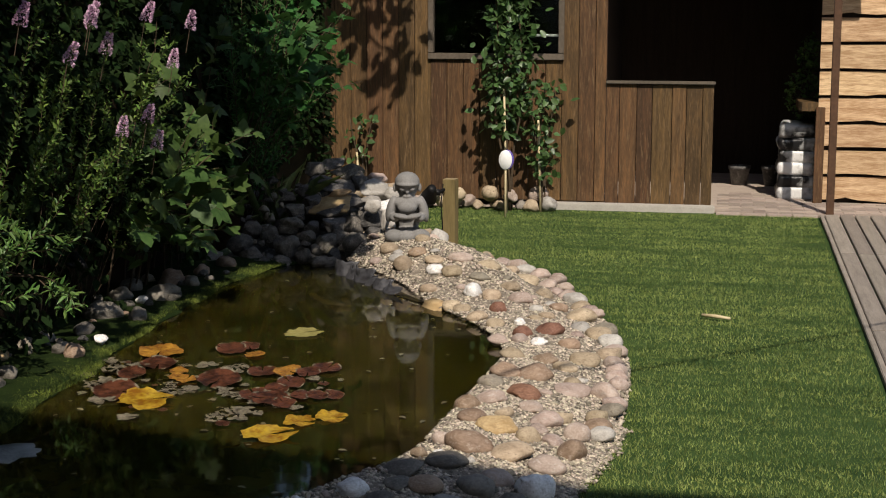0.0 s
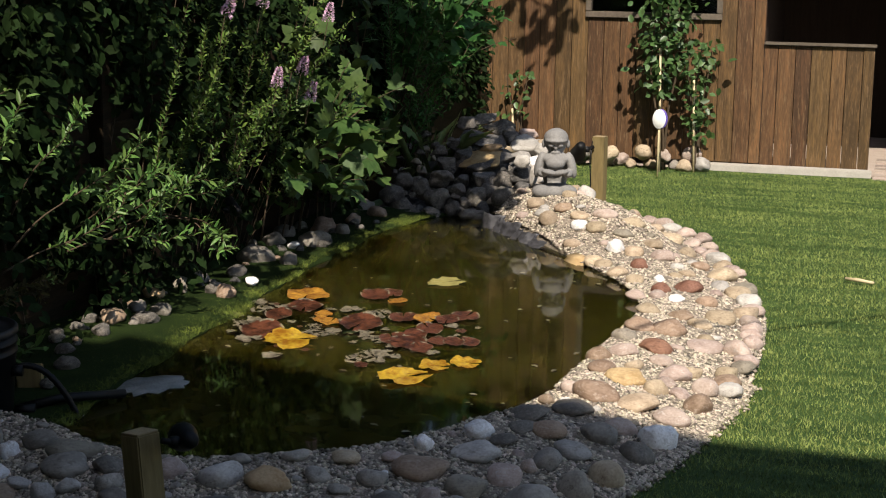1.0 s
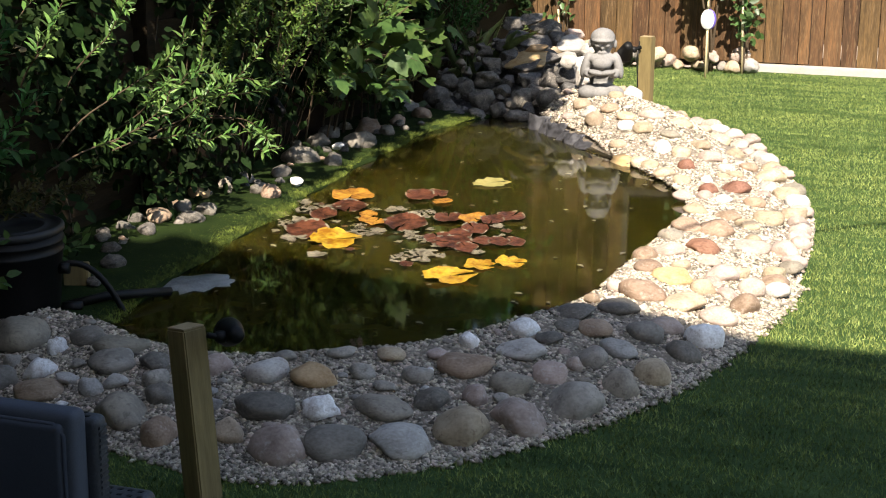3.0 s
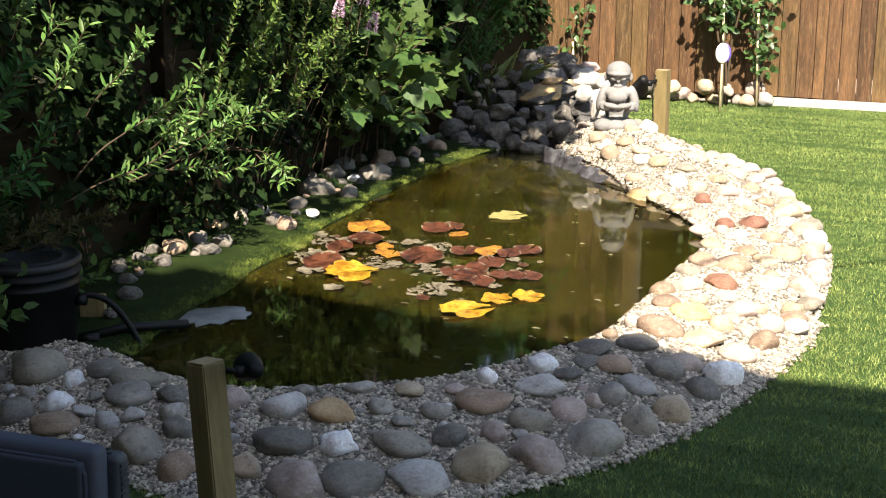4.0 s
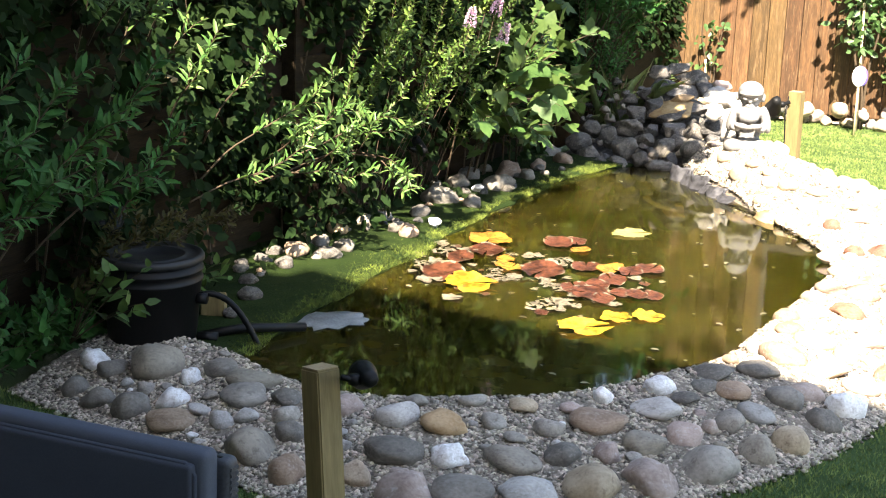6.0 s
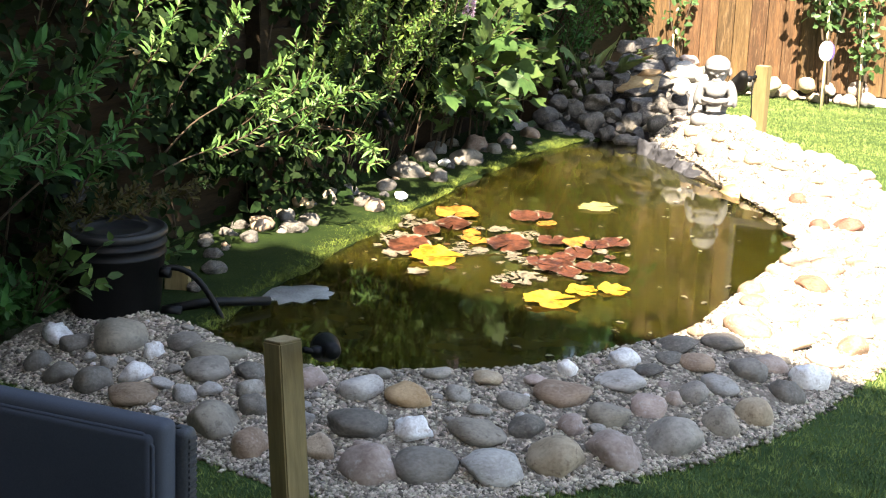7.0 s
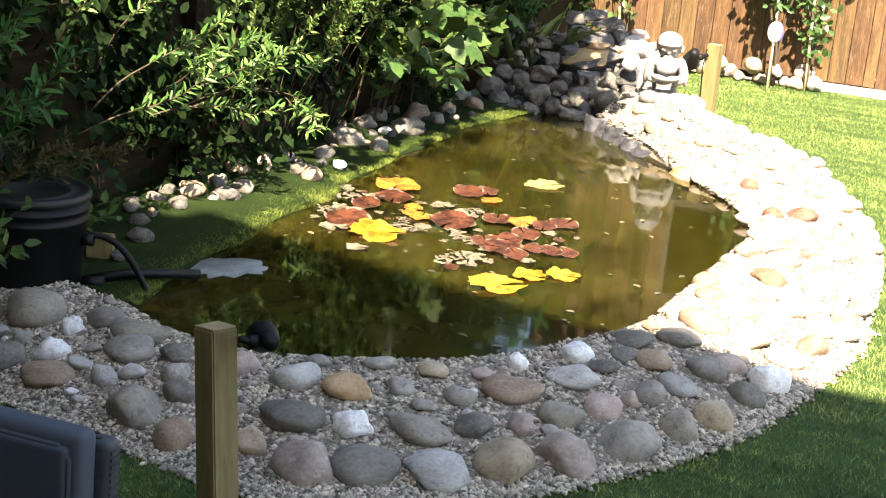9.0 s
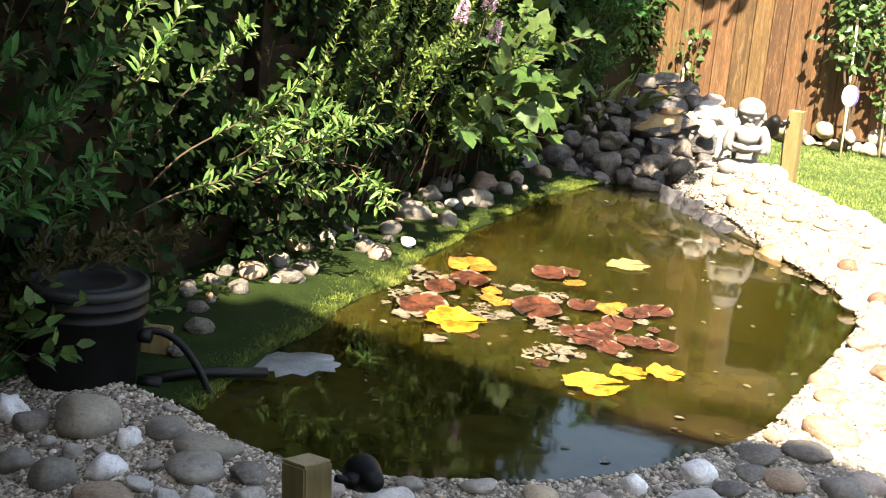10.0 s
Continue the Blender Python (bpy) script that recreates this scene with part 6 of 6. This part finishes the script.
cobble(0.255, 3.208, 0.116, 0.093, 0.035, 'd')
cobble(0.279, 3.726, 0.116, 0.059, 0.038, 'b')
cobble(-0.028, 2.880, 0.132, 0.071, 0.027, 'p')
cobble(-0.109, 2.603, 0.106, 0.068, 0.026, 'g')
cobble(0.234, 2.709, 0.069, 0.055, 0.028, 'g')
cobble(0.43, 3.91, 0.114, 0.156, 0.090, 'b')
cobble(0.59, 3.89, 0.089, 0.145, 0.074, 't')
cobble(0.72, 3.85, 0.063, 0.123, 0.085, 'p')
cobble(0.79, 4.06, 0.057, 0.106, 0.101, 'b')
cobble(0.49, 4.19, 0.104, 0.152, 0.061, 'y')
cobble(0.38, 4.28, 0.112, 0.110, 0.064, 'b')
cobble(0.33, 3.95, 0.112, 0.084, 0.063, 'p')
cobble(0.62, 4.13, 0.088, 0.090, 0.075, 't')
cobble(0.66, 4.36, 0.088, 0.122, 0.088, 'p')
cobble(0.79, 4.28, 0.060, 0.099, 0.094, 'p')
cobble(0.84, 4.55, 0.052, 0.096, 0.091, 't')
cobble(0.85, 4.95, 0.056, 0.121, 0.115, 'p')
cobble(0.41, 4.57, 0.113, 0.115, 0.067, 'p')
cobble(0.53, 4.70, 0.105, 0.129, 0.068, 'r')
cobble(0.71, 4.89, 0.076, 0.149, 0.063, 'p')
cobble(0.40, 5.03, 0.117, 0.123, 0.083, 'b')
cobble(0.53, 5.02, 0.110, 0.148, 0.086, 'b')
cobble(0.54, 5.33, 0.102, 0.108, 0.049, 'b')
cobble(0.71, 5.44, 0.080, 0.130, 0.082, 't')
cobble(0.80, 5.67, 0.056, 0.129, 0.096, 't')
cobble(0.49, 5.97, 0.102, 0.140, 0.088, 'r')
cobble(0.37, 5.84, 0.113, 0.096, 0.071, 'r')
cobble(0.16, 6.41, 0.113, 0.083, 0.079, 'r')
cobble(-0.30, 7.04, 0.193, 0.090, 0.077, 'w')
cobble(-0.02, 6.72, 0.144, 0.105, 0.093, 'w')
cobble(0.09, 6.67, 0.129, 0.092, 0.077, 't')
cobble(0.47, 5.67, 0.106, 0.081, 0.053, 'w')
cobble(0.32, 6.10, 0.106, 0.063, 0.051, 'w')
cobble(0.16, 6.89, 0.137, 0.100, 0.068, 't')
cobble(0.45, 6.70, 0.068, 0.092, 0.067, 'b')
cobble(0.59, 6.52, 0.062, 0.149, 0.101, 't')
cobble(0.72, 6.11, 0.057, 0.131, 0.090, 't')
cobble(0.84, 5.51, 0.049, 0.094, 0.090, 'p')
cobble(0.18, 7.37, 0.087, 0.149, 0.085, 't')
cobble(0.33, 7.06, 0.067, 0.115, 0.083, 't')
cobble(0.24, 6.70, 0.114, 0.123, 0.079, 'p')
cobble(-0.51, 7.20, 0.199, 0.118, 0.099, 't')
cobble(-0.28, 6.78, 0.134, 0.087, 0.062, 't')
cobble(-0.19, 7.00, 0.194, 0.108, 0.076, 't')
cobble(-0.18, 7.24, 0.237, 0.131, 0.071, 'p')
cobble(-0.01, 7.22, 0.196, 0.130, 0.077, 't')
cobble(0.07, 7.47, 0.123, 0.120, 0.080, 't')
cobble(-0.66, 7.49, 0.233, 0.102, 0.081, 't')
cobble(-0.46, 7.35, 0.243, 0.100, 0.066, 'b')
cobble(0.61, 5.71, 0.088, 0.097, 0.064, 'b')
cobble(0.64, 5.24, 0.090, 0.101, 0.059, 't')
cobble(0.71, 4.45, 0.073, 0.090, 0.062, 't')
cobble(0.49, 4.38, 0.103, 0.076, 0.048, 't')
cobble(-0.09, 6.44, 0.111, 0.090, 0.066, 't')
cobble(0.09, 6.17, 0.112, 0.104, 0.069, 't')
cobble(0.27, 5.68, 0.108, 0.092, 0.064, 'p')
cobble(0.38, 5.38, 0.112, 0.104, 0.066, 't')
cobble(0.58, 4.51, 0.094, 0.091, 0.053, 'p')
cobble(0.71, 4.15, 0.065, 0.077, 0.055, 'p')

# row of stones along the lawn on the far side of the bank
edge_row = random.Random(31)
held = [(o.matrix_basis.translation.x, o.matrix_basis.translation.y, o.matrix_basis.to_scale().x * 0.5) for o in bank.children]
for k in range(60, len(CURVE) - 4):
    u = edge_row.uniform(0.86, 0.95)
    x, y = CURVE[k][0] + u * (CURVE[k][2] - CURVE[k][0]), CURVE[k][1] + u * (CURVE[k][3] - CURVE[k][1])
    w = edge_row.uniform(0.08, 0.125)
    if all(math.hypot(x - a, y - b) > c + w * 0.42 for a, b, c in held):
        held.append((x, y, w * 0.5))
        cobble(x, y, 0.045, w, w * edge_row.uniform(0.6, 0.85), edge_row.choice("tpltpbo"))

# smaller stones set between the large ones
fill = random.Random(77)
placed = [(o.matrix_basis.translation.x, o.matrix_basis.translation.y, o.matrix_basis.to_scale().x * 0.5) for o in bank.children]
tries = 0
while len(placed) < 235 and tries < 4000:
    tries += 1
    k = fill.randrange(4, len(CURVE) - 2)
    u = fill.uniform(0.05, 0.95)
    x, y = CURVE[k][0] + u * (CURVE[k][2] - CURVE[k][0]), CURVE[k][1] + u * (CURVE[k][3] - CURVE[k][1])
    w = fill.uniform(0.03, 0.075) * (1.45 if y > 4.0 else 0.55)
    if all(math.hypot(x - a, y - b) > c + w * 0.45 for a, b, c in placed):
        placed.append((x, y, w * 0.5))
        cobble(x, y, float(bank_height(u, y)) + 0.1 * w, w, w * fill.uniform(0.5, 0.8), fill.choice("tltpptbpo" if y > 3.9 else "gglldtpwo"))
